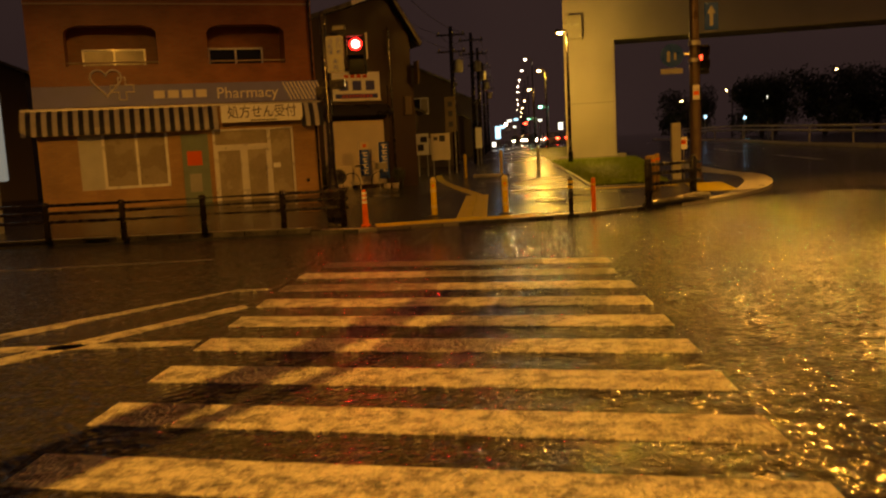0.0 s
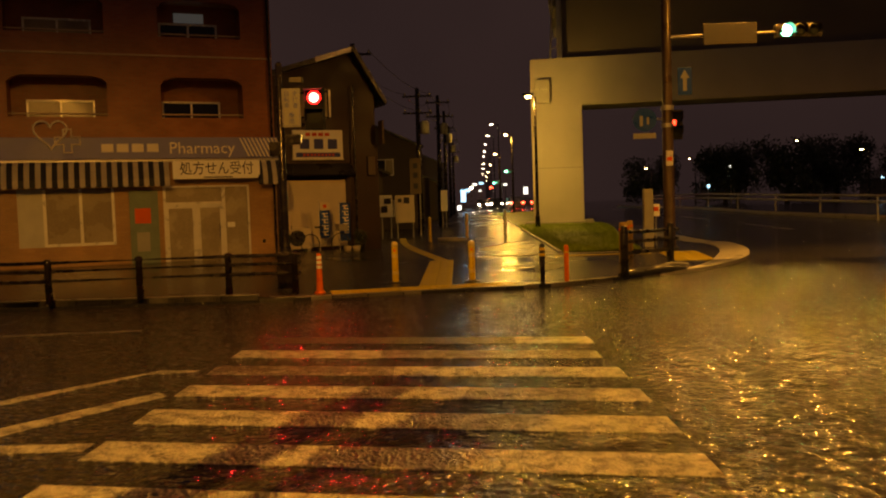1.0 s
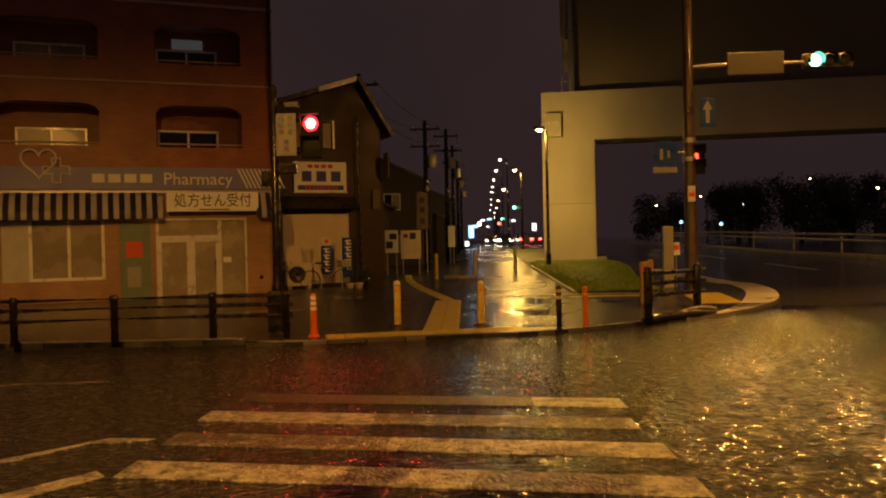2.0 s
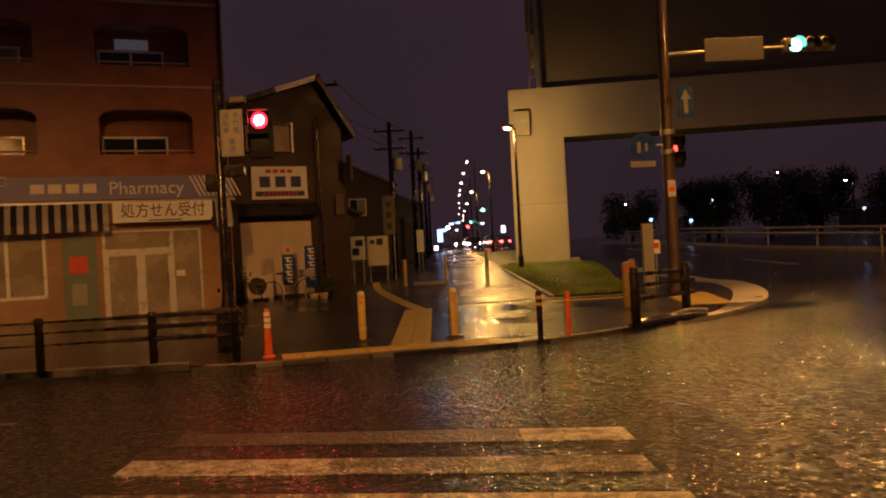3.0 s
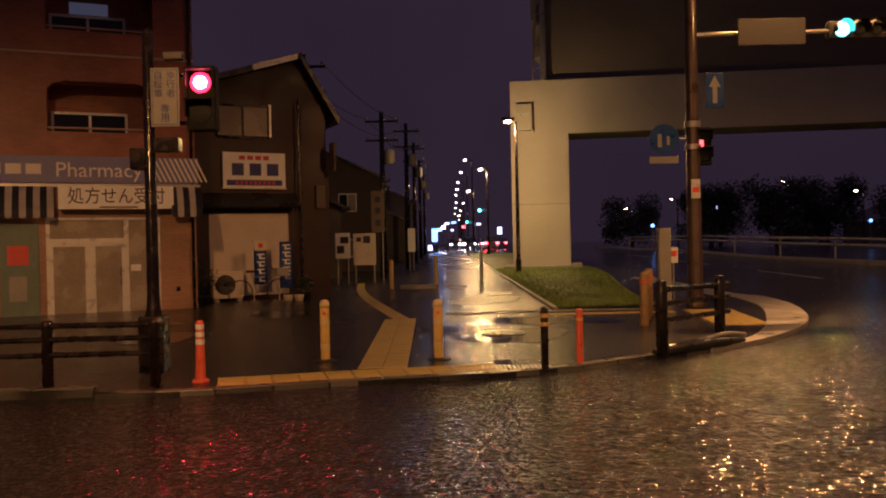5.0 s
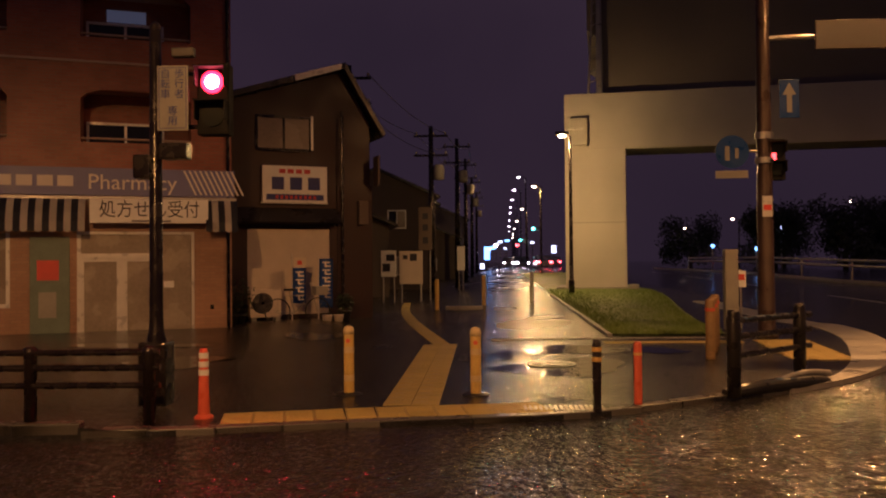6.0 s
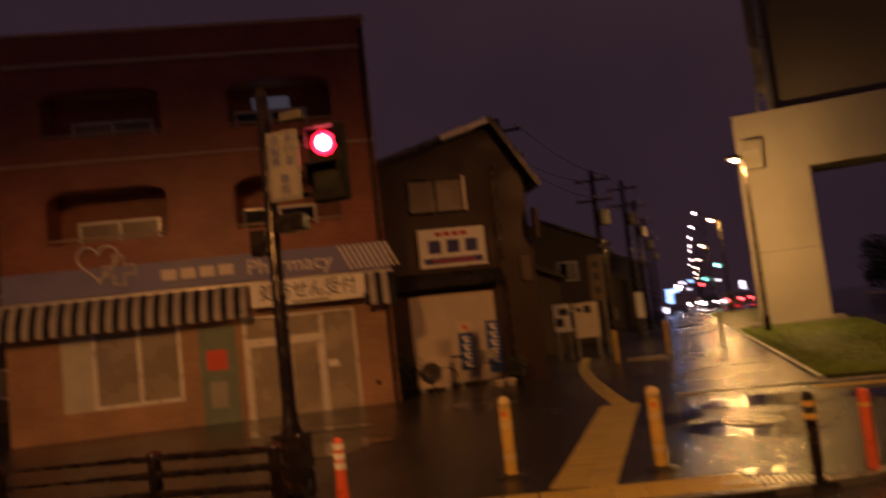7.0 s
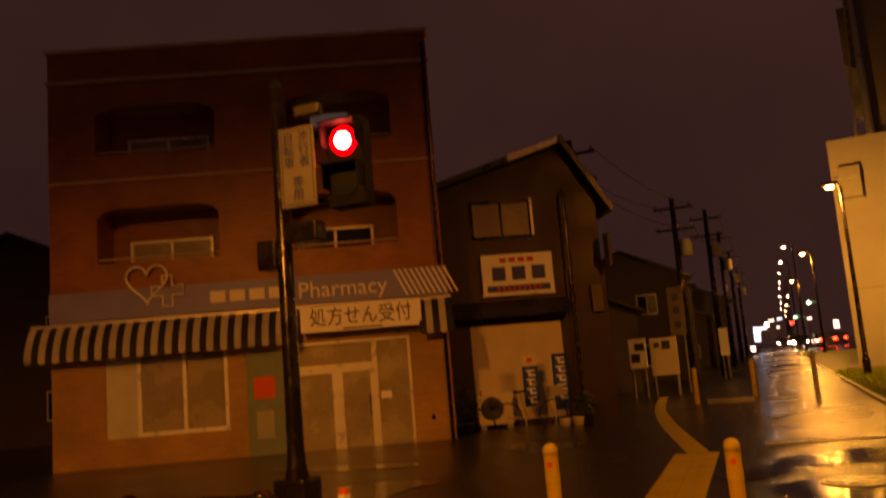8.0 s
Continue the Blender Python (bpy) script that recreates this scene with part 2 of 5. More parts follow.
OCHRE = mat("weathered_ochre_post", (0.30, 0.19, 0.06), 0.5, 0, 0.3, 8, 40, 0.2)
YELLOW = mat("yellow_post", (0.58, 0.40, 0.06), 0.4, 0, 0.18, 6, 60, 0.1)
TACTILE = mat("worn_yellow_tactile_tile", (0.44, 0.35, 0.08), 0.4, 0, 0.25, 5, 60, 0.15, per_object=0.12)
ORANGE = mat("orange_rubber", (0.66, 0.12, 0.02), 0.4, 0, 0.1, 6, 60, 0.05)
REFLECT = mat("white_reflective_tape", (0.8, 0.8, 0.78), 0.35, 0, 0.06)
REFLECT_Y = mat("amber_reflective_tape", (0.7, 0.45, 0.08), 0.35, 0, 0.06)
GREY = mat("grey_cabinet_paint", (0.33, 0.32, 0.28), 0.5, 0, 0.15)
BLUE = mat("blue_traffic_sign", (0.012, 0.05, 0.22), 0.35, 0, 0.08)
BANNER = mat("blue_banner_cloth", (0.05, 0.15, 0.58), 0.6, 0, 0.15)
BANNER_Y = mat("pale_banner_cloth", (0.72, 0.62, 0.45), 0.6, 0, 0.12)
GRASS = mat("short_wet_grass", (0.16, 0.23, 0.035), 0.5, 0, 0.35, 2, 40, 0.4, 0.03)
BLADE = mat("grass_blades", (0.18, 0.27, 0.04), 0.45, 0, 0.4, 3, 30, 0)
LEAF = mat("dark_leaves", (0.03, 0.045, 0.016), 0.5, 0, 0.4, 1, 10, 0)
BARK = mat("dark_bark", (0.06, 0.045, 0.032), 0.8, 0, 0.3, 4, 30, 0.4)
RUBBER = mat("black_rubber", (0.02, 0.02, 0.02), 0.4, 0, 0.2, 8, 60, 0.1)
CAR = mat("dark_car_paint", (0.05, 0.05, 0.055), 0.2, 0.2, 0.1, 2, 20, 0, coat=0.6)
CAR_W = mat("silver_car_paint", (0.35, 0.35, 0.36), 0.25, 0.4, 0.1, 2, 20, 0, coat=0.6)
CHROME = mat("bright_handle", (0.7, 0.7, 0.7), 0.2, 0.9, 0.05)
RED_LIGHT = glow("red_signal_lens", (1.0, 0.012, 0.018), 12)
RED_CORE = glow("red_signal_lens_core", (1.0, 0.16, 0.14), 60)
RED_SMALL = glow("small_red_signal_lens", (1.0, 0.05, 0.03), 7)
GREEN_LIGHT = glow("green_signal_lens", (0.08, 1.0, 0.72), 22)
OFF_LENS = mat("unlit_signal_lens", (0.012, 0.016, 0.016), 0.55, 0, 0.1, spec=0.15)
LAMP_GLOW = glow("street_lamp_lens", (1.0, 0.66, 0.24), 60)
LAMP_FAR = glow("far_street_lamp_lens", (1.0, 0.70, 0.36), 40)
LAMP_WHITE = glow("white_highway_lamp_lens", (1.0, 0.9, 0.75), 40)
SIGN_WHITE = glow("lit_white_shop_sign", (0.85, 0.92, 1.0), 2.5)
SIGN_NEAR = glow("lit_pale_blue_sign", (0.6, 0.8, 1.0), 0.2)
SIGN_BLUE = glow("lit_blue_shop_sign", (0.25, 0.6, 1.0), 3)
HEADLIGHT = glow("headlight_lens", (1.0, 0.93, 0.8), 70)
TAILLIGHT = glow("tail_light_lens", (1.0, 0.04, 0.03), 30)
DIMROOM = glow("dimly_lit_window", (0.75, 0.85, 1.0), 0.04)


# ---- mesh helpers ----
def mesh_of(bm, name, material, smooth=False):
    me = bpy.data.meshes.new(name)
    bmesh.ops.recalc_face_normals(bm, faces=bm.faces)
    bm.to_mesh(me)
    bm.free()
    me.materials.append(material)
    if smooth:
        for p in me.polygons:
            p.use_smooth = True
    return me


def part(name, bm, material, parent, label="", smooth=False):
    ob = new(name, mesh_of(bm, name, material, smooth))
    ob.parent = parent
    return tagged(ob, label) if label else ob


def thing(name, label, category, m=None, group="", kind=""):
    ob = new(name)
    ob.empty_display_size = 0.2
    ob.matrix_world = m or Matrix()
    return tagged(ob, label, category, group, kind)


def box(x0, x1, y0, y1, z0, z1, bevel=0.0, bm=None):
    bm = bm or bmesh.new()
    made = bmesh.ops.create_cube(bm, size=1.0)["verts"]
    for v in made:
        v.co = Vector(((x0 + x1) / 2 + v.co.x * (x1 - x0), (y0 + y1) / 2 + v.co.y * (y1 - y0), (z0 + z1) / 2 + v.co.z * (z1 - z0)))
    if bevel:
        edges = {e for v in made for e in v.link_edges}
        bmesh.ops.bevel(bm, geom=list(edges), offset=bevel, segments=2, affect="EDGES", profile=0.6)
    return bm


def rod(points, radii, sides=12, bm=None):
    """A round bar along points, with a radius at each."""
    bm = bm or bmesh.new()
    if not isinstance(radii, (list, tuple)):
        radii = [radii] * len(points)
    pts = [Vector(p) for p in points]
    rings = []
    for i, p in enumerate(pts):
        d = (pts[min(i + 1, len(pts) - 1)] - pts[max(i - 1, 0)]).normalized()
        side = d.orthogonal().normalized() if abs(d.z) < 0.99 else Vector((1, 0, 0))
        up = d.cross(side).normalized()
        rings.append([bm.verts.new(p + radii[i] * (math.cos(a) * side + math.sin(a) * up)) for a in [2 * math.pi * k / sides for k in range(sides)]])
    for a, b in zip(rings, rings[1:]):
        best = min(range(sides), key=lambda s: sum((a[k].co - b[(k + s) % sides].co).length for k in (0, 3)))
        for k in range(sides):
            bm.faces.new((a[k], a[(k + 1) % sides], b[(k + 1 + best) % sides], b[(k + best) % sides]))
    bm.faces.new(rings[0][::-1])
    bm.faces.new(rings[-1])
    return bm


def turned(profile, sides=20, bm=None, at=(0, 0, 0)):
    """A body of revolution about z from (radius, height) pairs."""
    bm = bm or bmesh.new()
    rings = [[bm.verts.new((at[0] + r * math.cos(2 * math.pi * k / sides), at[1] + r * math.sin(2 * math.pi * k / sides), at[2] + z)) for k in range(sides)] for r, z in profile]
    for a, b in zip(rings, rings[1:]):
        for k in range(sides):
            bm.faces.new((a[k], a[(k + 1) % sides], b[(k + 1) % sides], b[k]))
    bm.faces.new(rings[0][::-1])
    bm.faces.new(rings[-1])
    return bm


def prism(outline, y0, y1, bm=None):
    """An outline of (x, z), pushed from y0 to y1."""
    bm = bm or bmesh.new()
    a = [bm.verts.new((x, y0, z)) for x, z in outline]
    b = [bm.verts.new((x, y1, z)) for x, z in outline]
    n = len(outline)
    bm.faces.new(a)
    bm.faces.new(b[::-1])
    for i in range(n):
        bm.faces.new((a[i], b[i], b[(i + 1) % n], a[(i + 1) % n]))
    return bm


def ball(x, y, z, r, bm=None, squash=1.0):
    bm = bm or bmesh.new()
    for v in bmesh.ops.create_icosphere(bm, subdivisions=2, radius=r)["verts"]:
        v.co = Vector((x + v.co.x, y + v.co.y, z + v.co.z * squash))
    return bm


def lettering(text, x, z, y, size, depth, material, parent, width=None, name="lettering", label=""):
    """Raised letters that face -y, their middle at (x, z)."""
    cu = bpy.data.curves.new("letters", "FONT")
    cu.body, cu.size, cu.extrude = text, size, depth / 2
    cu.align_x, cu.align_y = "CENTER", "CENTER"
    cu.resolution_u = 3
    tmp = new("letters", cu)
    dg = bpy.context.evaluated_depsgraph_get()
    me = bpy.data.meshes.new_from_object(tmp.evaluated_get(dg))
    bpy.data.objects.remove(tmp)
    me.materials.clear()
    me.materials.append(material)
    xs = [v.co.x for v in me.vertices] or [0, 1]
    k = width / max(1e-6, max(xs) - min(xs)) if width else 1
    mid = (max(xs) + min(xs)) / 2
    for v in me.vertices:
        v.co = Vector((x + (v.co.x - mid) * k, y - v.co.z, z + v.co.y))
    ob = new(name, me)
    ob.parent = parent
    return tagged(ob, label) if label else ob


def smooth01(a, b, x):
    t = min(1, max(0, (x - a) / (b - a)))
    return t * t * (3 - 2 * t)


def rise(x, y):
    """The ground climbs gently along the path, not in front of the shops."""
    return 0.0165 * min(45, max(0, y - 17)) * smooth01(-4, 2, x)


KERB_LINE = [(-70, 14.9), (-4.0, 14.95), (-2.6, 15.1), (-0.9, 15.5), (0.87, 15.83), (1.58, 16.12), (2.9, 17.02), (3.75, 17.45), (5.0, 18.5), (6.3, 20.3), (7.2, 22.8), (7.5, 25.2)]


def kerb_y(x):
    for (x0, y0), (x1, y1) in zip(KERB_LINE, KERB_LINE[1:]):
        if x <= x1:
            return y0 + (y1 - y0) * (x - x0) / (x1 - x0)
    return KERB_LINE[-1][1]


def walk_z(x, y):
    return rise(x, y) + 0.05 + 0.07 * smooth01(-2.9, -3.8, x)


# ---- ground ----
def spaced(stops):
    out = []
    for a, b, n in stops:
        out += [a + (b - a) * i / n for i in range(n)]
    return out + [stops[-1][1]]


def sheet(name, xs, ys, zf, material):
    bm = bmesh.new()
    grid = [[bm.verts.new((x, y, zf(x, y))) for y in ys] for x in xs]
    for a, b in zip(grid, grid[1:]):
        for j in range(len(ys) - 1):
            bm.faces.new((a[j], b[j], b[j + 1], a[j + 1]))
    return new(name, mesh_of(bm, name, material))


ground = sheet("road", spaced([(-900, -40, 6), (-40, 40, 60), (40, 900, 6)]), spaced([(-300, -20, 6), (-20, 80, 60), (80, 1500, 10)]), rise, ASPHALT)
tagged(ground, "dark wet asphalt road shining under the lamps", "road", kind="structure")

bm = bmesh.new()
cols = spaced([(-70, -6, 8), (-6, 7.5, 54)])
rows_v = [0, 0.006, 0.02, 0.04, 0.07, 0.1, 0.14, 0.18, 0.24, 0.3, 0.4, 0.6, 1.0]
grid = []
for x in cols:
    ky = kerb_y(x)
    col = [bm.verts.new((x, ky, rise(x, ky) - 0.1))]
    for v in rows_v:
        y = ky + (160 - ky) * v
        col.append(bm.verts.new((x, y, walk_z(x, y))))
    grid.append(col)
for a, b in zip(grid, grid[1:]):
    for j in range(len(a) - 1):
        bm.faces.new((a[j], b[j], b[j + 1], a[j + 1]))
last = grid[-1]
low = [bm.verts.new((v.co.x, v.co.y, v.co.z - 0.15)) for v in last[1:]]
for j in range(len(low) - 1):
    bm.faces.new((last[j + 1], low[j], low[j + 1], last[j + 2]))
pavement = new("pavement", mesh_of(bm, "pavement", WALKWAY))
tagged(pavement, "dark wet asphalt pavement behind a low kerb", "pavement", kind="structure")

path = sheet("path", [0.5, 1.2, 1.9, 2.5], spaced([(22.9, 60, 24), (60, 150, 10)]), lambda x, y: walk_z(x, y) + 0.008, PATH)
tagged(path, "wet pale concrete footpath glistening under the street lamps", "footpath", kind="structure")

# painted crossing and the hatched markings beside it
def painted(name, corners, material, label, category="road marking", group="", lift=0.004):
    bm = bmesh.new()
    top = [bm.verts.new((x, y, rise(x, y) + lift)) for x, y in corners]
    bottom = [bm.verts.new((x, y, rise(x, y) - 0.01)) for x, y in corners]
    bm.faces.new(top)
    n = len(corners)
    for i in range(n):
        bm.faces.new((top[i], bottom[i], bottom[(i + 1) % n], top[(i + 1) % n]))
    ob = new(name, mesh_of(bm, name, material))
    return tagged(ob, label, category, group)


for i in range(10):
    y = 2.82 + 0.87 * i
    st = thing("crosswalk_stripe", "worn white crosswalk stripe on wet asphalt", "crosswalk stripe", Matrix(), "stripes of the crosswalk")
    cuts = {7: [(-2.44, -0.7, PAINT_OLD), (-0.7, 1.31, PAINT)], 8: [(-2.44, -0.9, PAINT), (-0.9, 1.25, PAINT_OLD)], 9: [(-2.3, 0.5, PAINT_GONE), (0.5, 1.31, PAINT)]}
    for x0, x1, m in cuts.get(i, [(-2.44, 1.31, PAINT)]):
        bm = bmesh.new()
        q = [(x0, 0.0), (x1, 0.0), (x1, 0.42), (x0, 0.42)]
        q = [(x, y + dy - 0.165 * (x + 2.44)) for x, dy in q]
        tops = [bm.verts.new((x, yy, 0.005)) for x, yy in q]
        lows = [bm.verts.new((x, yy, -0.01)) for x, yy in q]
        bm.faces.new(tops)
        for k in range(4):
            bm.faces.new((tops[k], lows[k], lows[(k + 1) % 4], tops[(k + 1) % 4]))
        part("paint_patch", bm, m, st)
painted("lane_line", [(-4.6, 7.15), (-2.95, 9.18), (-2.55, 9.13), (-2.62, 9.05), (-3.02, 9.0), (-4.4, 6.95)], PAINT, "slanting white hatch line on wet asphalt")
painted("lane_line", [(-5.2, 4.6), (-2.62, 8.2), (-2.5, 8.05), (-4.95, 4.4)], PAINT, "slanting white hatch line on wet asphalt")
painted("stop_line", [(-9.0, 6.45), (-2.5, 6.5), (-2.5, 6.68), (-9.0, 6.65)], PAINT, "thin white line running up to the crosswalk")
painted("lane_line", [(-9.0, 11.5), (-4.2, 11.9), (-4.2, 12.05), (-9.0, 11.65)], PAINT_OLD, "rubbed white line on wet asphalt")
for y in (31.6, 41.6, 51.6, 61.6):
    painted("lane_line", [(11.75, y), (11.9, y), (11.9, y + 5), (11.75, y + 5)], PAINT, "white dashed lane line on the side road", group="dashes of the lane line")

# grass strip
bm = bmesh.new()
gr = []
for j in range(15):
    t = j / 14
    y = 23.7 + t * 38
    xr = 4.75 + 1.75 * smooth01(23.5, 40, y)
    gr.append([bm.verts.new((2.62 + (xr - 2.62) * i / 8, y - 0.25 * i / 8 * (1 - t), walk_z(4, y) + 0.02 + 0.05 * math.sin(math.pi * i / 8))) for i in range(9)])
for a, b in zip(gr, gr[1:]):
    for i in range(8):
        bm.faces.new((a[i], a[i + 1], b[i + 1], b[i]))
verge = new("grass_verge", mesh_of(bm, "grass_verge", GRASS))
tagged(verge, "short green grass verge beside the footpath", "grass", kind="structure")
rng = random.Random(4)
gv, gf = [], []
for i in range(16000):
    y = 23.55 + 16.5 * rng.random() ** 1.4
    xr = 4.7 + 1.75 * smooth01(23.5, 40, y)
    x = 2.62 + (xr - 2.62) * rng.random()
    z = walk_z(4, y) + 0.02
    a = rng.random() * 6.28
    w, h = 0.012, 0.03 + 0.05 * rng.random()
    k = len(gv)
    gv += [(x - w * math.cos(a), y - w * math.sin(a), z), (x + w * math.cos(a), y + w * math.sin(a), z), (x + 0.03 * rng.uniform(-1, 1), y + 0.03 * rng.uniform(-1, 1), z + 0.03 + h)]
    gf.append((k, k + 1, k + 2))
me = bpy.data.meshes.new("grass")
me.from_pydata(gv, [], gf)
me.materials.append(BLADE)
tagged(new("grass", me), "blades of short green grass on the verge", "grass", kind="stuff")


# ---- pier and elevated road ----
pier = thing("viaduct_pier", "pale concrete portal pier with a long crossbeam", "bridge pier", pose(3.4, 40.5, 0.35, 0, 0, -8.0))
part("column", box(0, 2.33, 0, 2.2, 0.12, 5.56, 0.06), CONCRETE, pier)
part("crossbeam", box(0, 46, 0.0, 2.2, 5.5, 7.7, 0.05), CONCRETE, pier)
part("footing", box(-0.35, 2.6, -0.3, 2.5, -0.2, 0.22, 0.04), KERB, pier, "stained concrete footing")
part("stone", box(2.35, 2.75, -0.5, -0.2, 0.0, 0.32, 0.06), KERB, pier, "loose concrete block at the foot")
part("joint", box(-0.004, 2.334, -0.004, 2.204, 2.68, 2.71), KERB, pier)
part("column", box(43, 45.3, 0, 2.2, -0.3, 5.56, 0.06), CONCRETE, pier)
deck = thing("elevated_road", "dim brown elevated road deck above the crossbeam", "viaduct", pose(3.4, 40.5, 8.05, 0, 0, -8.0))
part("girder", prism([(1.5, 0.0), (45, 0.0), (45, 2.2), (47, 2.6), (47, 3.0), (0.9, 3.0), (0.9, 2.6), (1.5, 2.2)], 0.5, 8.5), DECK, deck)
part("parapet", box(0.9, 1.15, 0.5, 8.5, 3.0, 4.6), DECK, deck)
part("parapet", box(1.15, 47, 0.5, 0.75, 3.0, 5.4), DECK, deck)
mast = thing("lamp_mast", "slim steel mast with climbing rungs above the pier", "mast", pose(4.75, 40.3, 8.03))
part("pole", rod([(0, 0, 0), (0, 0, 6.5)], [0.13, 0.08]), STEEL, mast)
part("pole", rod([(-0.42, 0.05, 0), (-0.1, 0.05, 6.5)], [0.05, 0.04]), STEEL, mast)
for i in range(14):
    z = 0.4 + i * 0.44
    part("rung", rod([(-0.42 + 0.32 * z / 6.5, 0.05, z), (0, 0, z + 0.2)], 0.02, 6), STEEL, mast)
# added pale box and bracket, standing in for lamp glare blotches on the pier
box_on_pier = thing("junction_box", "pale grey box standing in for lamp glare blotches on the pier", "junction box", pose(3.95, 40.33, 6.55, 0, 0, -8))
part("body", box(-0.32, 0.32, -0.28, 0, -0.55, 0.5, 0.03), GREY, box_on_pier)
part("bracket", box(-0.5, 0.2, -0.34, -0.28, 0.05, 0.13), STEEL, box_on_pier)


# ---- street lamps ----
def street_lamp(label, x, y, z0, height, reach, lens, turn=0.0, pole_mat=BLACKSTEEL):
    t = thing("street_lamp", label, "street lamp", pose(x, y, z0, 0, 0, turn), "street lamps")
    part("pole", turned([(0.11, 0), (0.11, 0.5), (0.075, 0.6), (0.05, height - 0.05), (0.02, height)]), pole_mat, t, "", True)
    part("arm", rod([(0, 0, height - 0.25), (-reach * 0.4, 0, height), (-reach, 0, height + 0.06)], [0.04, 0.035, 0.03]), pole_mat, t)
    part("head", box(-reach - 0.42, -reach + 0.06, -0.13, 0.13, height + 0.02, height + 0.15, 0.04), pole_mat, t)
    part("lens", ball(-reach - 0.18, 0, height + 0.01, 0.13, None, 0.55), lens, t, "glowing warm lens", True)
    return t


street_lamp("slim dark street lamp beside the pier, glowing warm", 3.28, 37.2, 0.35, 5.6, 0.1, LAMP_GLOW)
for i, (x, y) in enumerate([(3.75, 60), (4.0, 82.5), (4.4, 105), (4.9, 128), (5.4, 150), (6.2, 175)]):
    street_lamp("slim dark street lamp along the footpath, glowing warm", x, y, rise(x, y), 5.5, 0.25, LAMP_FAR)
for d, x in ((81, 3.6), (95, 3.7), (110, 3.9), (125, 4.2), (139, 4.5), (165, 5.2), (190, 5.9), (225, 6.8)):
    street_lamp("tall white highway lamp far along the street", x + 0.6, d + 7, 0.7, 8.9, 0.5, LAMP_WHITE)
for p, side in ((LAMP_NEAR, -1.6), (LAMP_MEDIAN, 5.0), (LAMP_FAR_SIDE, 6.2)):
    street_lamp("tall sodium street lamp lighting the crossing", p[0] + side, p[1], 0, p[2] - 0.1, abs(side) - 0.18, LAMP_GLOW, 0 if side > 0 else 180)
for x, y, h in ((24.7, 90, 5.0), (35, 88, 6.4), (20.6, 92, 4.2), (33, 70, 4.4)):
    street_lamp("dim street lamp far across the side road", x, y, 0.5, h, 0.4, LAMP_FAR)


# ---- traffic signals ----
def hood(bm, x, y, z, r, length):
    n = 14
    for k in range(n):
        a0, a1 = math.pi * (-0.15 + 1.3 * k / n), math.pi * (-0.15 + 1.3 * (k + 1) / n)
        q = [bm.verts.new((x + r * math.cos(a), y - d, z + r * math.sin(a))) for a, d in ((a0, 0), (a1, 0), (a1, length), (a0, length))]
        bm.faces.new(q)
    return bm


def walk_signal(parent, x, y, z, lit):
    """Two square lenses, one over the other, facing -y."""
    head = part("signal_head", box(x - 0.17, x + 0.17, y, y + 0.18, z - 0.55, z + 0.2, 0.02), MATTE, parent)
    for k, zz in enumerate((z, z - 0.35)):
        part("lens", box(x - 0.115, x + 0.115, y - 0.014, y - 0.004, zz - 0.115, zz + 0.115, 0.02) if lit is None else turned([(0.118, 0), (0.118, 0.012)], 20), OFF_LENS if (k or lit is None) else lit, head)
        lens = head.children[-1]
        if lit is not None:
            lens.matrix_basis = pose(x, y - 0.003, zz, 90)
        bm = bmesh.new()
        box(x - 0.16, x + 0.16, y - 0.16, y, zz + 0.135, zz + 0.15, 0, bm)
        box(x - 0.16, x - 0.148, y - 0.12, y, zz - 0.05, zz + 0.135, 0, bm)
        box(x + 0.148, x + 0.16, y - 0.12, y, zz - 0.05, zz + 0.135, 0, bm)
        part("hood", bm, MATTE, head)
    return head


sp = thing("pedestrian_signal", "dark pole with a glowing red walk signal and a white sign", "traffic signal", pose(-3.16, 16.2, 0.1))
part("pole", turned([(0.12, 0), (0.12, 0.6), (0.08, 0.75), (0.07, 0.9), (0.06, 3.95), (0.03, 4.0)]), BLACKSTEEL, sp, "", True)
walk_signal(sp, 0.60, 0.02, 3.36, RED_LIGHT)
part("arm", rod([(0, 0, 3.46), (0.58, 0.1, 3.46)], 0.025), BLACKSTEEL, sp)
part("arm", rod([(0, 0, 2.9), (0.58, 0.1, 2.9)], 0.025), BLACKSTEEL, sp)
o = part("lens_core", turned([(0.075, 0), (0.075, 0.006)], 20), RED_CORE, sp, "bright middle of the red lens")
o.matrix_basis = pose(0.60, 0.004, 3.36, 90)
plate = part("sign_plate", box(0.05, 0.38, -0.09, -0.07, 2.84, 3.52, 0.008), PLATE, sp, "white upright sign with dark blue characters")
lettering("自\n転\n車", 0.14, 3.32, -0.094, 0.105, 0.004, NAVY, plate, 0.1)
lettering("歩\n行\n者", 0.285, 3.32, -0.094, 0.105, 0.004, NAVY, plate, 0.1)
lettering("専\n用", 0.215, 2.99, -0.094, 0.105, 0.004, NAVY, plate, 0.1)
for a, b, c0, c1 in ((0.07, 0.36, 3.49, 3.496), (0.07, 0.36, 2.864, 2.87), (0.07, 0.076, 2.87, 3.49), (0.354, 0.36, 2.87, 3.49)):
    part("border", box(a, b, -0.094, -0.09, c0, c1), NAVY, plate)
part("sensor", box(0.18, 0.42, -0.05, 0.05, 3.62, 3.72, 0.02), SIGN_BACK, sp, "small pale sensor box")
part("control_box", box(-0.2, -0.02, -0.12, 0.1, 2.35, 2.6, 0.02), BLACKSTEEL, sp)
part("control_box", box(0.06, 0.36, -0.1, 0.08, 2.55, 2.72, 0.02), BLACKSTEEL, sp)
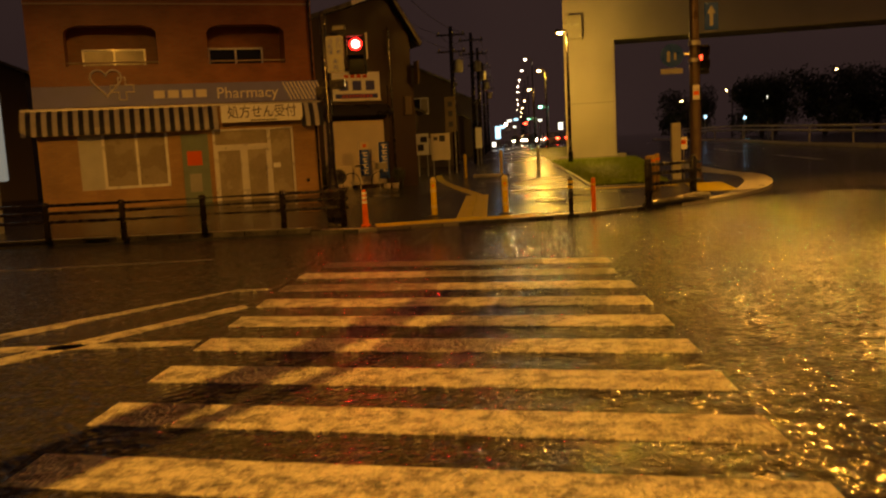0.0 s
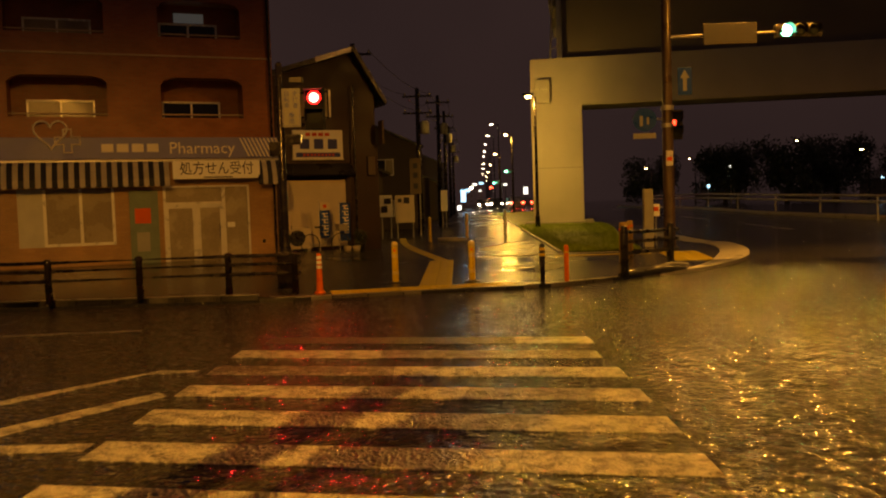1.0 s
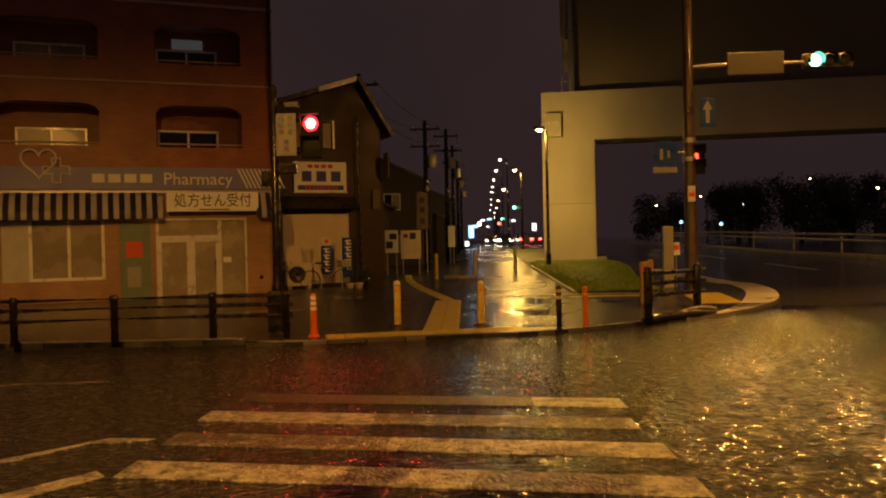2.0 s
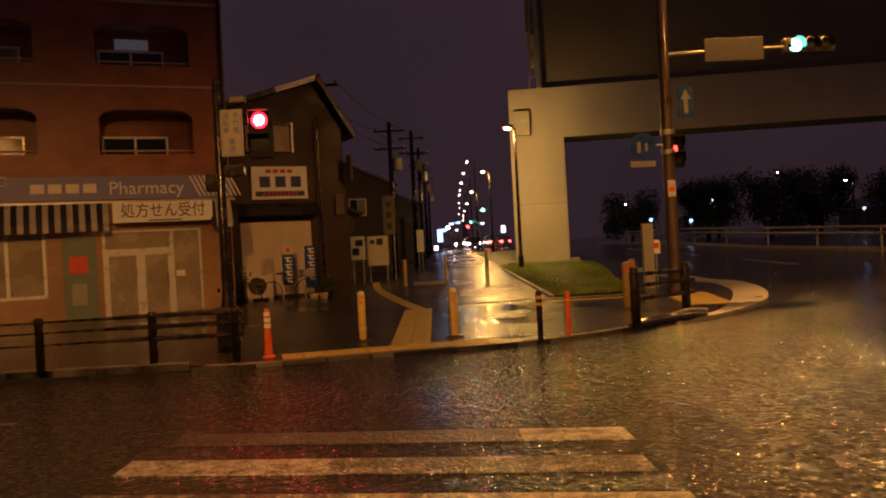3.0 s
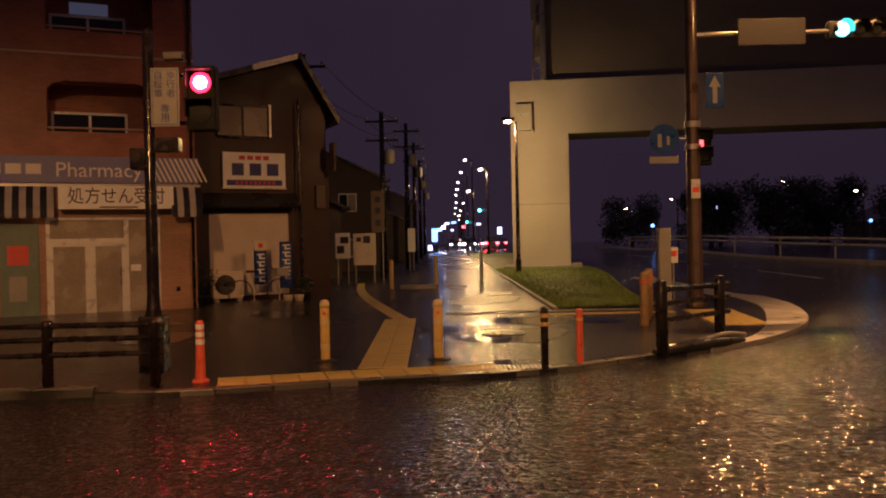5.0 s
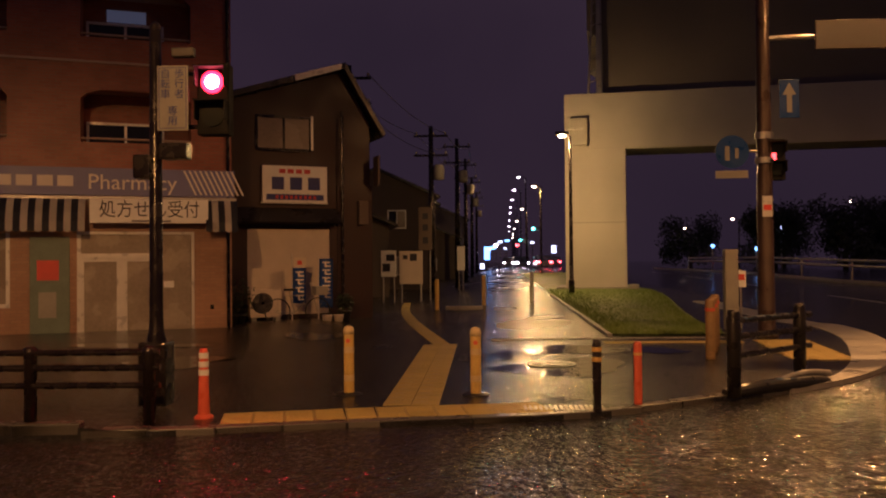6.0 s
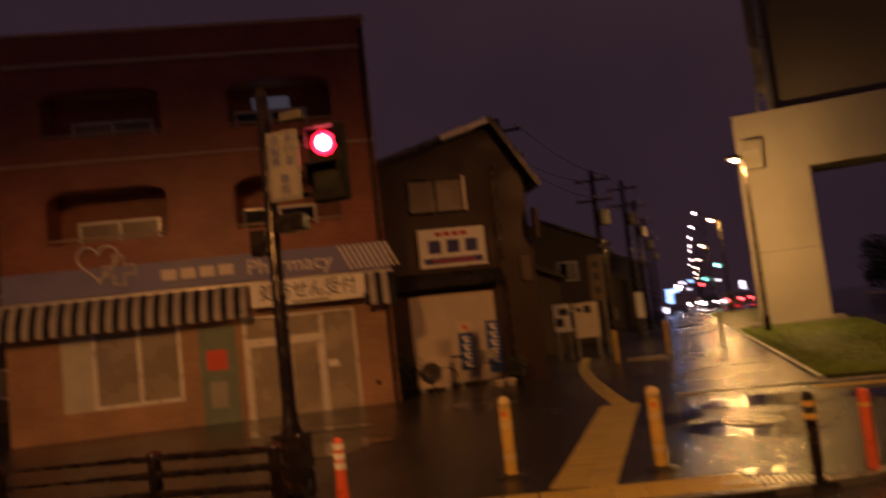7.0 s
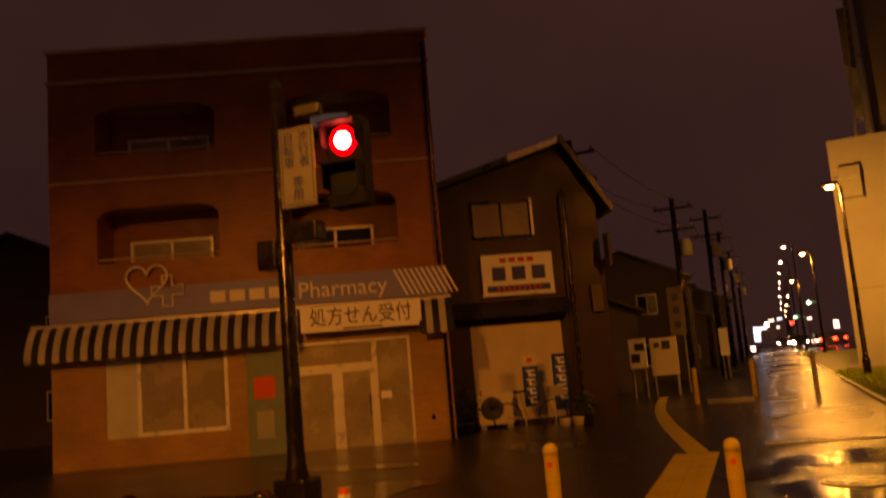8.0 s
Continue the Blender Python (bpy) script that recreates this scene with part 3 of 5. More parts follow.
part("base_box", box(-0.145, 0.145, -0.145, 0.145, 0.0, 0.66, 0.03), BLACKSTEEL, sp)
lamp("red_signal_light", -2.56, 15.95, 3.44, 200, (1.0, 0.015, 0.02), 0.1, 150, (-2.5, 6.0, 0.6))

# pole on the far corner, with the cars' signal on its arm
rp = thing("traffic_signal", "brown pole with a long arm, green signal and blue signs", "traffic signal", pose(5.36, 23.15, 0.12))
part("pole", turned([(0.2, 0), (0.2, 0.1), (0.155, 0.15), (0.12, 5.0), (0.10, 9.0)]), POLE_BROWN, rp, "", True)
part("arm", rod([(0, 0, 5.45), (0.6, 0, 5.47), (3.2, 0, 5.5)], [0.05, 0.045, 0.035]), STEEL, rp)
part("sign_board", box(0.92, 2.28, -0.08, -0.04, 5.22, 5.76, 0.02), SIGN_BACK, rp, "blank grey back of a sign board")
for zz in (5.35, 5.62):
    part("bracket", box(0.95, 2.25, -0.04, 0.0, zz - 0.02, zz + 0.02), STEEL, rp)
head = part("signal_head", box(2.75, 3.95, -0.06, 0.14, 5.34, 5.70, 0.08), SIGN_BACK, rp)
for k in range(3):
    lx = 3.02 + 0.34 * k
    o = part("lens", turned([(0.145, 0), (0.145, 0.012), (0.1, 0.03)], 24), GREEN_LIGHT if k == 0 else OFF_LENS, head)
    o.matrix_basis = pose(lx, -0.06, 5.52, 90)
    bm = hood(bmesh.new(), lx, -0.06, 5.52, 0.165, 0.2)
    part("hood", bm, SIGN_BACK, head)
o = part("arrow_sign", box(0.24, 0.60, -0.13, -0.11, 3.98, 4.68, 0.01), BLUE, rp, "blue one-way sign with a white arrow")
part("arrow", prism([(0.375, 4.08), (0.465, 4.08), (0.465, 4.4), (0.54, 4.4), (0.42, 4.62), (0.30, 4.4), (0.375, 4.4)], -0.136, -0.13), PLATE, o)
o = part("round_sign", turned([(0.30, 0), (0.30, 0.012)], 32), BLUE, rp, "round blue sign for walkers and cyclists")
o.matrix_basis = pose(-0.62, -0.16, 3.38, 90)
bm = box(-0.13, -0.05, -0.16, 0.1, 0.013, 0.018)
box(0.05, 0.11, -0.12, 0.06, 0.013, 0.018, 0, bm)
part("pictogram", bm, PLATE, o)
part("sign_plate", box(-0.92, -0.34, -0.17, -0.155, 2.9, 3.04, 0.005), PLATE, rp, "small white plate under the round sign")
part("arm", rod([(0, 0, 3.4), (-0.62, -0.13, 3.4)], 0.02, 8), STEEL, rp)
walk_signal(rp, 0.21, -0.02, 3.42, None)
o = part("lens", box(0.11, 0.2, -0.045, -0.038, 3.22, 3.36), RED_SMALL, rp, "small glowing red lens")
part("collar", turned([(0.16, 0), (0.16, 0.12)], at=(0, 0, 3.62)), STEEL, rp)
part("collar", turned([(0.16, 0), (0.16, 0.1)], at=(0, 0, 3.18)), STEEL, rp)
part("label", box(-0.09, 0.09, -0.145, -0.125, 2.2, 2.58, 0.005), ALU, rp, "pale label band on the pole")
part("label", box(-0.07, 0.07, -0.147, -0.127, 2.32, 2.42), POSTER_RED, rp)

# near signal pole, beside the start of the crossing
npole = thing("traffic_signal", "tall dark pole with two signal arms and a lamp on top", "traffic signal", pose(-3.35, 2.0, 0))
part("pole", turned([(0.2, 0), (0.2, 0.1), (0.13, 0.15), (0.10, 8.9), (0.05, 9.0)]), BLACKSTEEL, npole, "", True)
part("lamp_arm", rod([(0, 0, 8.8), (0.1, 0.12, 9.1), (0.25, 0.3, 9.12)], 0.04), BLACKSTEEL, npole)
part("lamp_head", box(0.05, 0.45, 0.15, 0.45, 9.05, 9.16, 0.03), BLACKSTEEL, npole)
part("lens", ball(0.25, 0.3, 9.04, 0.1, None, 0.4), LAMP_GLOW, npole, "glowing lens", True)
part("arm", rod([(0, 0, 5.05), (0.25 + 0.387 * 0.4, 0.3 + 0.922 * 0.4, 5.0), (0.25 + 0.387 * 2.9, 0.3 + 0.922 * 2.9, 5.0)], [0.10, 0.10, 0.09]), BLACKSTEEL, npole)
part("arm", rod([(0, 0, 5.15), (0.25 + 0.514 * 0.4, 0.3 + 0.857 * 0.4, 5.05), (0.25 + 0.514 * 3.0, 0.3 + 0.857 * 3.0, 5.05)], [0.05, 0.04, 0.035]), BLACKSTEEL, npole)
o = part("signal_head", box(1.9, 3.0, -0.1, 0.1, 4.85, 5.2, 0.06), MATTE, npole)
o.matrix_basis = pose(0.25, 0.3, 0, 0, 0, math.degrees(math.atan2(0.857, 0.514)))
for k in range(3):
    q = part("hood", hood(bmesh.new(), 2.1 + 0.34 * k, -0.1, 5.02, 0.15, 0.18), MATTE, o)
o = part("sign_board", box(1.5, 1.9, -0.03, 0.03, 4.95, 5.35), GREY, npole)
o.matrix_basis = pose(0.25, 0.3, 0, 0, 0, math.degrees(math.atan2(0.922, 0.387)))

# ---- posts, fences, kerb guard ----
def post(label, x, y, h, r, material, bands=(), band_mat=REFLECT, foot=None, taper=1.0, name="bollard"):
    t = thing(name, label, "bollard", pose(x, y, walk_z(x, max(y, kerb_y(x))) if y > kerb_y(x) - 0.1 else 0), "posts at the crossing")
    part("post", turned([(r * 1.02, 0), (r, 0.04), (r * taper, h - 0.03), (r * taper * 0.8, h)]), material, t, "", True)
    if material is YELLOW and y < 20:
        part("cap", turned([(r * 1.05, h - 0.05), (r * 1.05, h), (r * 0.8, h + 0.035), (r * 0.3, h + 0.05)]), CAP, t, "worn pale domed cap", True)
        part("reflector", rod([(0, -r - 0.006, h - 0.12), (0, -r + 0.01, h - 0.12)], 0.026, 10), ORANGE, t, "small round orange reflector")
        for z in (0.16, h - 0.26):
            part("band", turned([(r + 0.003, z), (r + 0.003, z + 0.07)]), CAP, t, "faded pale band")
        part("foot", turned([(r * 2.6, 0), (r * 2.6, 0.012), (r * 1.2, 0.03)], 20), RUBBER, t, "dark rubber foot")
    for z, w in bands:
        k = r * (1 + (taper - 1) * z / h)
        part("band", turned([(k + 0.004, z), (k + 0.004, z + w)]), band_mat, t)
    if foot:
        part("foot", turned([(foot, 0), (foot, 0.015), (foot * 0.8, 0.035)]), foot and material, t)
    return t


post("orange rubber delineator with three white reflective bands", -2.5, 15.72, 0.68, 0.058, ORANGE, [(0.42, 0.055), (0.5, 0.055), (0.585, 0.055)], foot=0.095, taper=0.68, name="delineator_post")
post("yellow steel bollard with a pale cap beside the tactile strip", -1.3, 17.16, 0.74, 0.06, YELLOW)
post("yellow steel bollard on a dark rubber foot", 0.15, 17.08, 0.72, 0.06, YELLOW)
post("dark brown post with pale reflective bands at the kerb", 1.37, 16.05, 0.72, 0.045, BLACKSTEEL, [(0.5, 0.045), (0.6, 0.045)], REFLECT_Y)
post("slim orange delineator post standing in the kerb", 1.84, 16.42, 0.66, 0.042, ORANGE, [(0.52, 0.03)], REFLECT_Y)
post("yellow bollard further along the pavement", -1.15, 32.3, 0.9, 0.06, YELLOW)
post("yellow bollard further along the pavement", 0.22, 33.0, 0.9, 0.06, YELLOW)
post("weathered grey-yellow bollard on the footpath", 1.67, 33.2, 0.95, 0.06, GREY)
post("weathered ochre wooden-look bollard behind the fence", 3.55, 20.1, 0.88, 0.07, OCHRE, [(0.7, 0.05)], ORANGE)
post("weathered ochre wooden-look bollard behind the fence", 3.8, 20.9, 0.86, 0.07, OCHRE, [(0.7, 0.05)], ORANGE)
post("weathered ochre wooden-look bollard behind the fence", 4.05, 21.7, 0.86, 0.07, OCHRE, [(0.7, 0.05)], ORANGE)
stop = thing("wheel_stop", "pale low concrete kerb block on the pavement", "kerb block", pose(-0.3, 31.3, walk_z(-0.3, 31.3)))
part("block", box(-0.55, 0.5, -0.1, 0.1, 0, 0.12, 0.03), KERB, stop)
cover = thing("manhole_cover", "round dark iron cover set in the footpath", "manhole cover", pose(1.2, 19.6, walk_z(1.2, 19.6) + 0.008))
part("disc", turned([(0.3, 0), (0.3, 0.008), (0.28, 0.011)], 32), TIMBER, cover)
part("rim", turned([(0.35, 0), (0.35, 0.005)], 32), STEEL, cover)

fence = thing("timber_fence", "dark wet timber fence with three rails at the kerb", "fence", pose(2.99, 17.0, 0.04))
dx, dy = 1.15, 1.2
for k in (0, 1):
    part("post", turned([(0.075, 0), (0.075, 0.86), (0.06, 0.9), (0.07, 0.93), (0.05, 0.96)], at=(dx * k, dy * k, 0)), TIMBER, fence, "", True)
for z in (0.45, 0.66, 0.84):
    part("rail", rod([(0, 0, z), (dx, dy, z - 0.02), (dx * 1.18, dy * 1.18, z - 0.02)], 0.036, 10), TIMBER, fence)
guard = thing("kerb_guard", "black rubber tube with a pale worn top along the kerb", "kerb guard", Matrix())
part("tube", rod([(2.9 + 1.5 * k / 8, kerb_y(2.9 + 1.5 * k / 8) + 0.02, 0.07 + 0.05 * math.sin(math.pi * k / 8)) for k in range(9)], [0.05] + [0.075] * 7 + [0.05]), RUBBER, guard)
part("strip", rod([(3.6 + 0.85 * k / 6, kerb_y(3.6 + 0.85 * k / 6) + 0.06, 0.16 + 0.05 * math.sin(math.pi * k / 6)) for k in range(7)], 0.035), KERB, guard)

fl = thing("guard_fence", "dark brown steel guard fence with three rails along the kerb", "fence", pose(-3.75, 15.1, 0.1))
for k in range(14):
    part("post", turned([(0.055, 0), (0.055, 0.62), (0.062, 0.64), (0.062, 0.7), (0.03, 0.72)], at=(-0.15 - 1.42 * k, -0.35 * min(1, k / 2), 0)), BLACKSTEEL, fl, "", True)
part("post", turned([(0.055, 0), (0.055, 0.62), (0.062, 0.64), (0.062, 0.7), (0.03, 0.72)], at=(0.95, 0.02, 0)), BLACKSTEEL, fl, "", True)
for z in (0.36, 0.52, 0.66):
    part("rail", rod([(1.05, 0.02, z), (-0.3, -0.02, z), (-2.99, -0.35, z), (-18.7, -0.35, z)], 0.03, 10), BLACKSTEEL, fl)

slab = thing("utility_cabinet", "narrow grey roadside cabinet standing on the corner", "utility cabinet", pose(5.14, 24.6, 0.16))
part("body", box(-0.13, 0.13, -0.1, 0.1, 0, 1.6, 0.015), GREY, slab)
part("door", box(-0.1, 0.1, -0.112, -0.1, 0.2, 1.5), GREY, slab)
ms = thing("road_sign", "small white and red notice on a thin post", "sign", pose(5.41, 24.85, 0.16))
part("post", rod([(0, 0, 0), (0, 0, 1.2)], 0.02, 8), STEEL, ms)
part("board", box(-0.1, 0.1, -0.03, -0.02, 0.84, 1.18), WHITE, ms)
part("stripe", box(-0.07, 0.07, -0.034, -0.03, 0.98, 1.1), POSTER_RED, ms)

# ---- pharmacy ----
PH = pose(-8, 25.58, 0, 0, 0, 22.14)
ph = thing("pharmacy_building", "red-brown tiled three-storey building with a pharmacy below", "building", PH)
L, R, TOP, LOW = -5.42, 2.68, 8.85, 3.0
REC = [(-4.45, -1.93), (-0.5, 1.8)]
OPEN2, OPEN3 = (4.25, 5.42), (6.55, 7.62)


def wall_with_openings(u0, u1, z0, z1, holes, thick=0.3):
    """A wall slab at y 0..thick, built from boxes round its openings."""
    bm = bmesh.new()
    us = sorted({u0, u1, *[h[0] for h in holes], *[h[1] for h in holes]})
    for a, b in zip(us, us[1:]):
        cuts = sorted((h[2], h[3]) for h in holes if h[0] < b - 1e-6 and h[1] > a + 1e-6)
        z = z0
        for c0, c1 in cuts:
            if c0 > z:
                box(a, b, 0, thick, z, c0, 0, bm)
            z = max(z, c1)
        if z < z1:
            box(a, b, 0, thick, z, z1, 0, bm)
    bmesh.ops.remove_doubles(bm, verts=bm.verts, dist=1e-4)
    return bm


SHOP = [(-4.35, -1.88, 0.68, 2.27), (-0.58, 1.86, -0.3, 2.3)]
part("wall", wall_with_openings(L, R, -0.3, LOW, SHOP), TILES_LOW, ph, "tan tiled wall of the shop floor")
part("wall", wall_with_openings(L, R, LOW, TOP, [(a, b, *o) for a, b in REC for o in (OPEN2, OPEN3)]), TILES, ph)
part("wall", box(R - 0.3, R, 0.3, 9, -0.3, TOP), TILES, ph)
part("wall", box(L, L + 0.3, 0.3, 9, -0.3, TOP), TILES, ph)
part("wall", box(L, R, 9, 9.3, -0.3, TOP), TILES, ph)
part("roof", box(L + 0.3, R - 0.3, 0.3, 9, 8.0, 8.2), DECK, ph)
part("floor_slab", box(L + 0.3, R - 0.3, 0.3, 9, 3.0, 3.2), DECK, ph)
part("floor_slab", box(L + 0.3, R - 0.3, 0.3, 9, 5.75, 5.95), DECK, ph)
part("trim", box(L - 0.03, R + 0.03, -0.05, 0.0, 8.15, 8.24, 0.01), TRIM, ph, "pale trim line below the parapet")
part("coping", box(L - 0.05, R + 0.05, -0.05, 0.35, TOP, TOP + 0.08, 0.01), TRIM, ph)
part("trim", box(L, R, -0.03, 0.0, 5.98, 6.03), TRIM, ph)
for a, b in REC:
    for z0, z1 in (OPEN2, OPEN3):
        back = part("recess", box(a - 0.1, b + 0.1, 1.0, 1.15, z0 - 1.0, z1 + 0.3), TILES, ph)
        part("recess", box(a - 0.12, a, 0.3, 1.0, z0 - 0.9, z1 + 0.25), TILES, ph)
        part("recess", box(b, b + 0.12, 0.3, 1.0, z0 - 0.9, z1 + 0.25), TILES, ph)
        part("recess_ceiling", box(a, b, 0.3, 1.0, z1 + 0.06, z1 + 0.2), TRIM, ph)
        part("lintel", prism([(a, z1 + 0.001), (a, z1 - 0.22), (a + 0.12, z1 - 0.1), (a + 0.4, z1 - 0.02), (b - 0.4, z1 - 0.02), (b - 0.12, z1 - 0.1), (b, z1 - 0.22), (b, z1 + 0.001)], 0.02, 0.28), TILES, ph)
        part("balcony_rail", rod([(a, 0.14, z0 + 0.1), (b, 0.14, z0 + 0.1)], 0.025, 8), TRIM, ph)
        m0, m1 = (a + 0.45, b - 0.4) if a < -3 else (a + 0.12, b - 0.62)
        w = part("window", box(m0, m1, 0.93, 0.96, z0 - 0.6, z0 + 0.52), DARKGLASS if a > -3 else CURTAIN, ph, "dark sliding window")
        bm = box(m0 - 0.06, m0, 0.9, 0.99, z0 - 0.6, z0 + 0.58)
        box(m1, m1 + 0.06, 0.9, 0.99, z0 - 0.6, z0 + 0.58, 0, bm)
        box(m0, m1, 0.9, 0.99, z0 + 0.52, z0 + 0.58, 0, bm)
        box((m0 + m1) / 2 - 0.03, (m0 + m1) / 2 + 0.03, 0.9, 0.99, z0 - 0.6, z0 + 0.52, 0, bm)
        part("window_frame", bm, ALU, w)
part("lit_transom", box(0.0, 0.85, 0.86, 0.9, 7.14, 7.42, 0.01), DIMROOM, ph, "pale lit strip of an upper window")
part("downpipe", rod([(R - 0.08, -0.06, -0.1), (R - 0.08, -0.06, 8.6)], 0.04, 8), BLACKSTEEL, ph)

# shop window
bm = bmesh.new()
for a, b in ((-3.72, -3.64), (-2.80, -2.72), (-1.96, -1.88)):
    box(a, b, 0.02, 0.14, 0.76, 2.27, 0, bm)
box(-3.72, -1.88, -0.02, 0.16, 0.68, 0.76, 0, bm)
sw = part("shop_window", bm, ALU, ph, "white aluminium sliding shop window")
part("pane", box(-3.64, -2.80, 0.07, 0.09, 0.76, 2.27), CURTAIN, sw)
part("pane", box(-2.72, -1.96, 0.09, 0.11, 0.76, 2.27), CURTAIN, sw)
part("side_panel", box(-4.35, -3.722, 0.05, 0.12, 0.68, 2.27), PALEPANEL, ph, "pale grey panel beside the window")
part("green_panel", box(-1.5, -0.72, -0.035, -0.004, -0.15, 2.18, 0.006), TEAL, ph, "grey-green notice panel")
part("poster", box(-1.36, -0.93, -0.045, -0.037, 1.25, 1.68), POSTER_RED, ph, "square orange-red poster")
part("notice", box(-1.33, -0.98, -0.041, -0.036, 0.45, 1.0), GREY, ph)
# entrance
dr = part("shop_door", box(-0.50, 1.06, 0.015, 0.17, 1.72, 1.82), ALU, ph, "white aluminium double sliding glass door")
for a, b in ((-0.58, -0.50), (0.28, 0.38), (1.06, 1.16), (1.80, 1.86)):
    part("jamb", box(a, b, 0.02, 0.16, -0.1, 2.24 if a != 0.28 else 1.72), ALU, dr)
part("head_rail", box(-0.58, 1.86, 0.015, 0.17, 2.24, 2.3), ALU, dr)
part("sill", box(-0.50, 1.80, 0.01, 0.18, -0.12, 0.0), ALU, dr)
part("pane", box(-0.50, 0.28, 0.07, 0.09, 0.0, 1.72), FROST, dr)
part("pane", box(0.38, 1.06, 0.10, 0.12, 0.0, 1.72), FROST, dr)
part("pane", box(-0.50, 1.06, 0.08, 0.10, 1.82, 2.24), FROST, dr)
part("pane", box(1.16, 1.80, 0.08, 0.10, 0.0, 2.24), FROST, dr)
for a, b in ((-0.5, 0.28), (0.38, 1.06)):
    bm = box(a + 0.0, a + 0.06, 0.05, 0.14, 0.0, 1.72)
    box(b - 0.06, b, 0.05, 0.14, 0.0, 1.72, 0, bm)
    box(a, b, 0.05, 0.14, 1.64, 1.72, 0, bm)
    box(a, b, 0.05, 0.14, 0.0, 0.1, 0, bm)
    part("leaf_frame", bm, ALU, dr)
part("handle", rod([(0.98, -0.02, 0.75), (0.98, -0.02, 1.15)], 0.014, 8), CHROME, dr, "upright bright handle")
part("notice", box(1.2, 1.42, 0.055, 0.062, 1.05, 1.2), WHITE, dr)
part("step", box(-0.7, 2.0, -0.5, -0.002, -0.3, -0.03, 0.02), KERB, ph)
part("letter_box", box(2.2, 2.28, -0.03, 0.0, 0.55, 0.65), BLACKSTEEL, ph)
part("base_course", box(L, -0.75, -0.02, 0.0, -0.3, 0.02), DECK, ph)

# sign band with heart, cross and letters
band = part("sign_band", box(L, R + 0.06, -0.1, -0.004, 3.08, 3.68, 0.01), BAND, ph, "violet-blue sign band")


def outline_bar(points, y, r, parent, name, label=""):
    return part(name, rod([(u, y, z) for u, z in points], r, 8), CREAM, parent, label)


hs = []
for k in range(33):
    t = 2 * math.pi * k / 32
    hs.append((-3.42 + 0.40 * math.sin(t) ** 3 * 1.05, 3.80 + 0.027 * (13 * math.cos(t) - 5 * math.cos(2 * t) - 2 * math.cos(3 * t) - math.cos(4 * t))))
outline_bar(hs, -0.13, 0.028, band, "heart_outline", "cream outlined heart")
c, w, s = (-3.0, 3.58), 0.1, 0.32
cr = [(-w, s), (w, s), (w, w), (s, w), (s, -w), (w, -w), (w, -s), (-w, -s), (-w, -w), (-s, -w), (-s, w), (-w, w), (-w, s)]
outline_bar([(c[0] + a, c[1] + b) for a, b in cr], -0.15, 0.028, band, "cross_outline", "cream outlined cross")
for k in range(4):
    u = -2.15 + 0.40 * k
    part("brand_shape", box(u, u + 0.31, -0.115, -0.1, 3.27, 3.50, 0.004), CREAM, band)
lettering("Pharmacy", 0.58, 3.36, -0.108, 0.47, 0.016, CREAM, band, 1.82, label="cream letters")
for k in range(10):
    u = 1.62 + 0.115 * k
    part("slash", prism([(u, 3.66), (u + 0.045, 3.66), (u + 0.3, 3.12), (u + 0.255, 3.12)], -0.108, -0.1), CREAM, band)

# awning
aw = part("awning", box(L - 0.35, R + 0.1, -0.13, -0.1, 2.98, 3.06), STEEL, ph, "striped cloth awning")
n = 62
wst = (R + 0.1 - (L - 0.35)) / n
for k in range(n):
    u0 = L - 0.35 + k * wst
    if -0.33 < u0 + wst / 2 < 2.13:
        continue
    bm = bmesh.new()
    prof = [(-0.10, 3.02), (-0.24, 2.90), (-0.36, 2.70), (-0.44, 2.50), (-0.455, 2.36), (-0.46, 2.30)]
    a = [bm.verts.new((u0, y, z)) for y, z in prof]
    b = [bm.verts.new((u0 + wst, y, z)) for y, z in prof]
    mid = bm.verts.new((u0 + wst / 2, -0.462, 2.265))
    for i in range(len(prof) - 1):
        bm.faces.new((a[i], b[i], b[i + 1], a[i + 1]))
    bm.faces.new((a[-1], b[-1], mid))
    bmesh.ops.solidify(bm, geom=bm.faces[:], thickness=0.006)
    part("stripe", bm, AWN_DARK if k % 2 else AWN_WHITE, aw)
for u0 in (L - 0.35, R + 0.1):
    part("awning_side", prism([(-0.1, 3.0), (-0.24, 2.88), (-0.36, 2.68), (-0.44, 2.48), (-0.44, 2.32), (-0.1, 2.5)], u0, u0 + 0.008), AWN_DARK, aw).matrix_basis = Matrix(((0, 1, 0, 0), (1, 0, 0, 0), (0, 0, 1, 0), (0, 0, 0, 1)))
sb = part("sign_board", box(-0.3, 2.14, -0.42, -0.3, 2.47, 2.99, 0.012), WHITE, ph, "white board with black characters")
lettering("処方せん受付", 0.92, 2.745, -0.425, 0.4, 0.01, INK, sb, 2.05)
part("bar", box(0.55, 1.35, -0.424, -0.42, 2.50, 2.53), INK, sb)
part("bracket", box(-0.2, 2.05, -0.3, -0.1, 2.6, 2.64), STEEL, sb)

# ---- restaurant ----
RS = pose(-8, 28.01, 0.05, 0, 0, 25.9)
rs = thing("restaurant_building", "dark two-storey shop with a white sign and cream shutter", "building", RS)
gable = [(1.75, -0.2), (5.75, -0.2), (5.75, 5.35), (4.95, 6.72), (1.75, 5.7)]
part("wall", prism(gable, 0.12, 9), DARKWALL, rs)
part("roof", prism([(1.45, 5.62), (4.95, 6.74), (4.95, 6.9), (1.4, 5.76)], -0.2, 9.3), ROOF, rs, "wet dark roof slope")
part("roof", prism([(4.95, 6.74), (6.05, 4.95), (6.12, 5.05), (4.99, 6.92)], -0.2, 9.3), ROOF, rs, "wet dark roof slope")
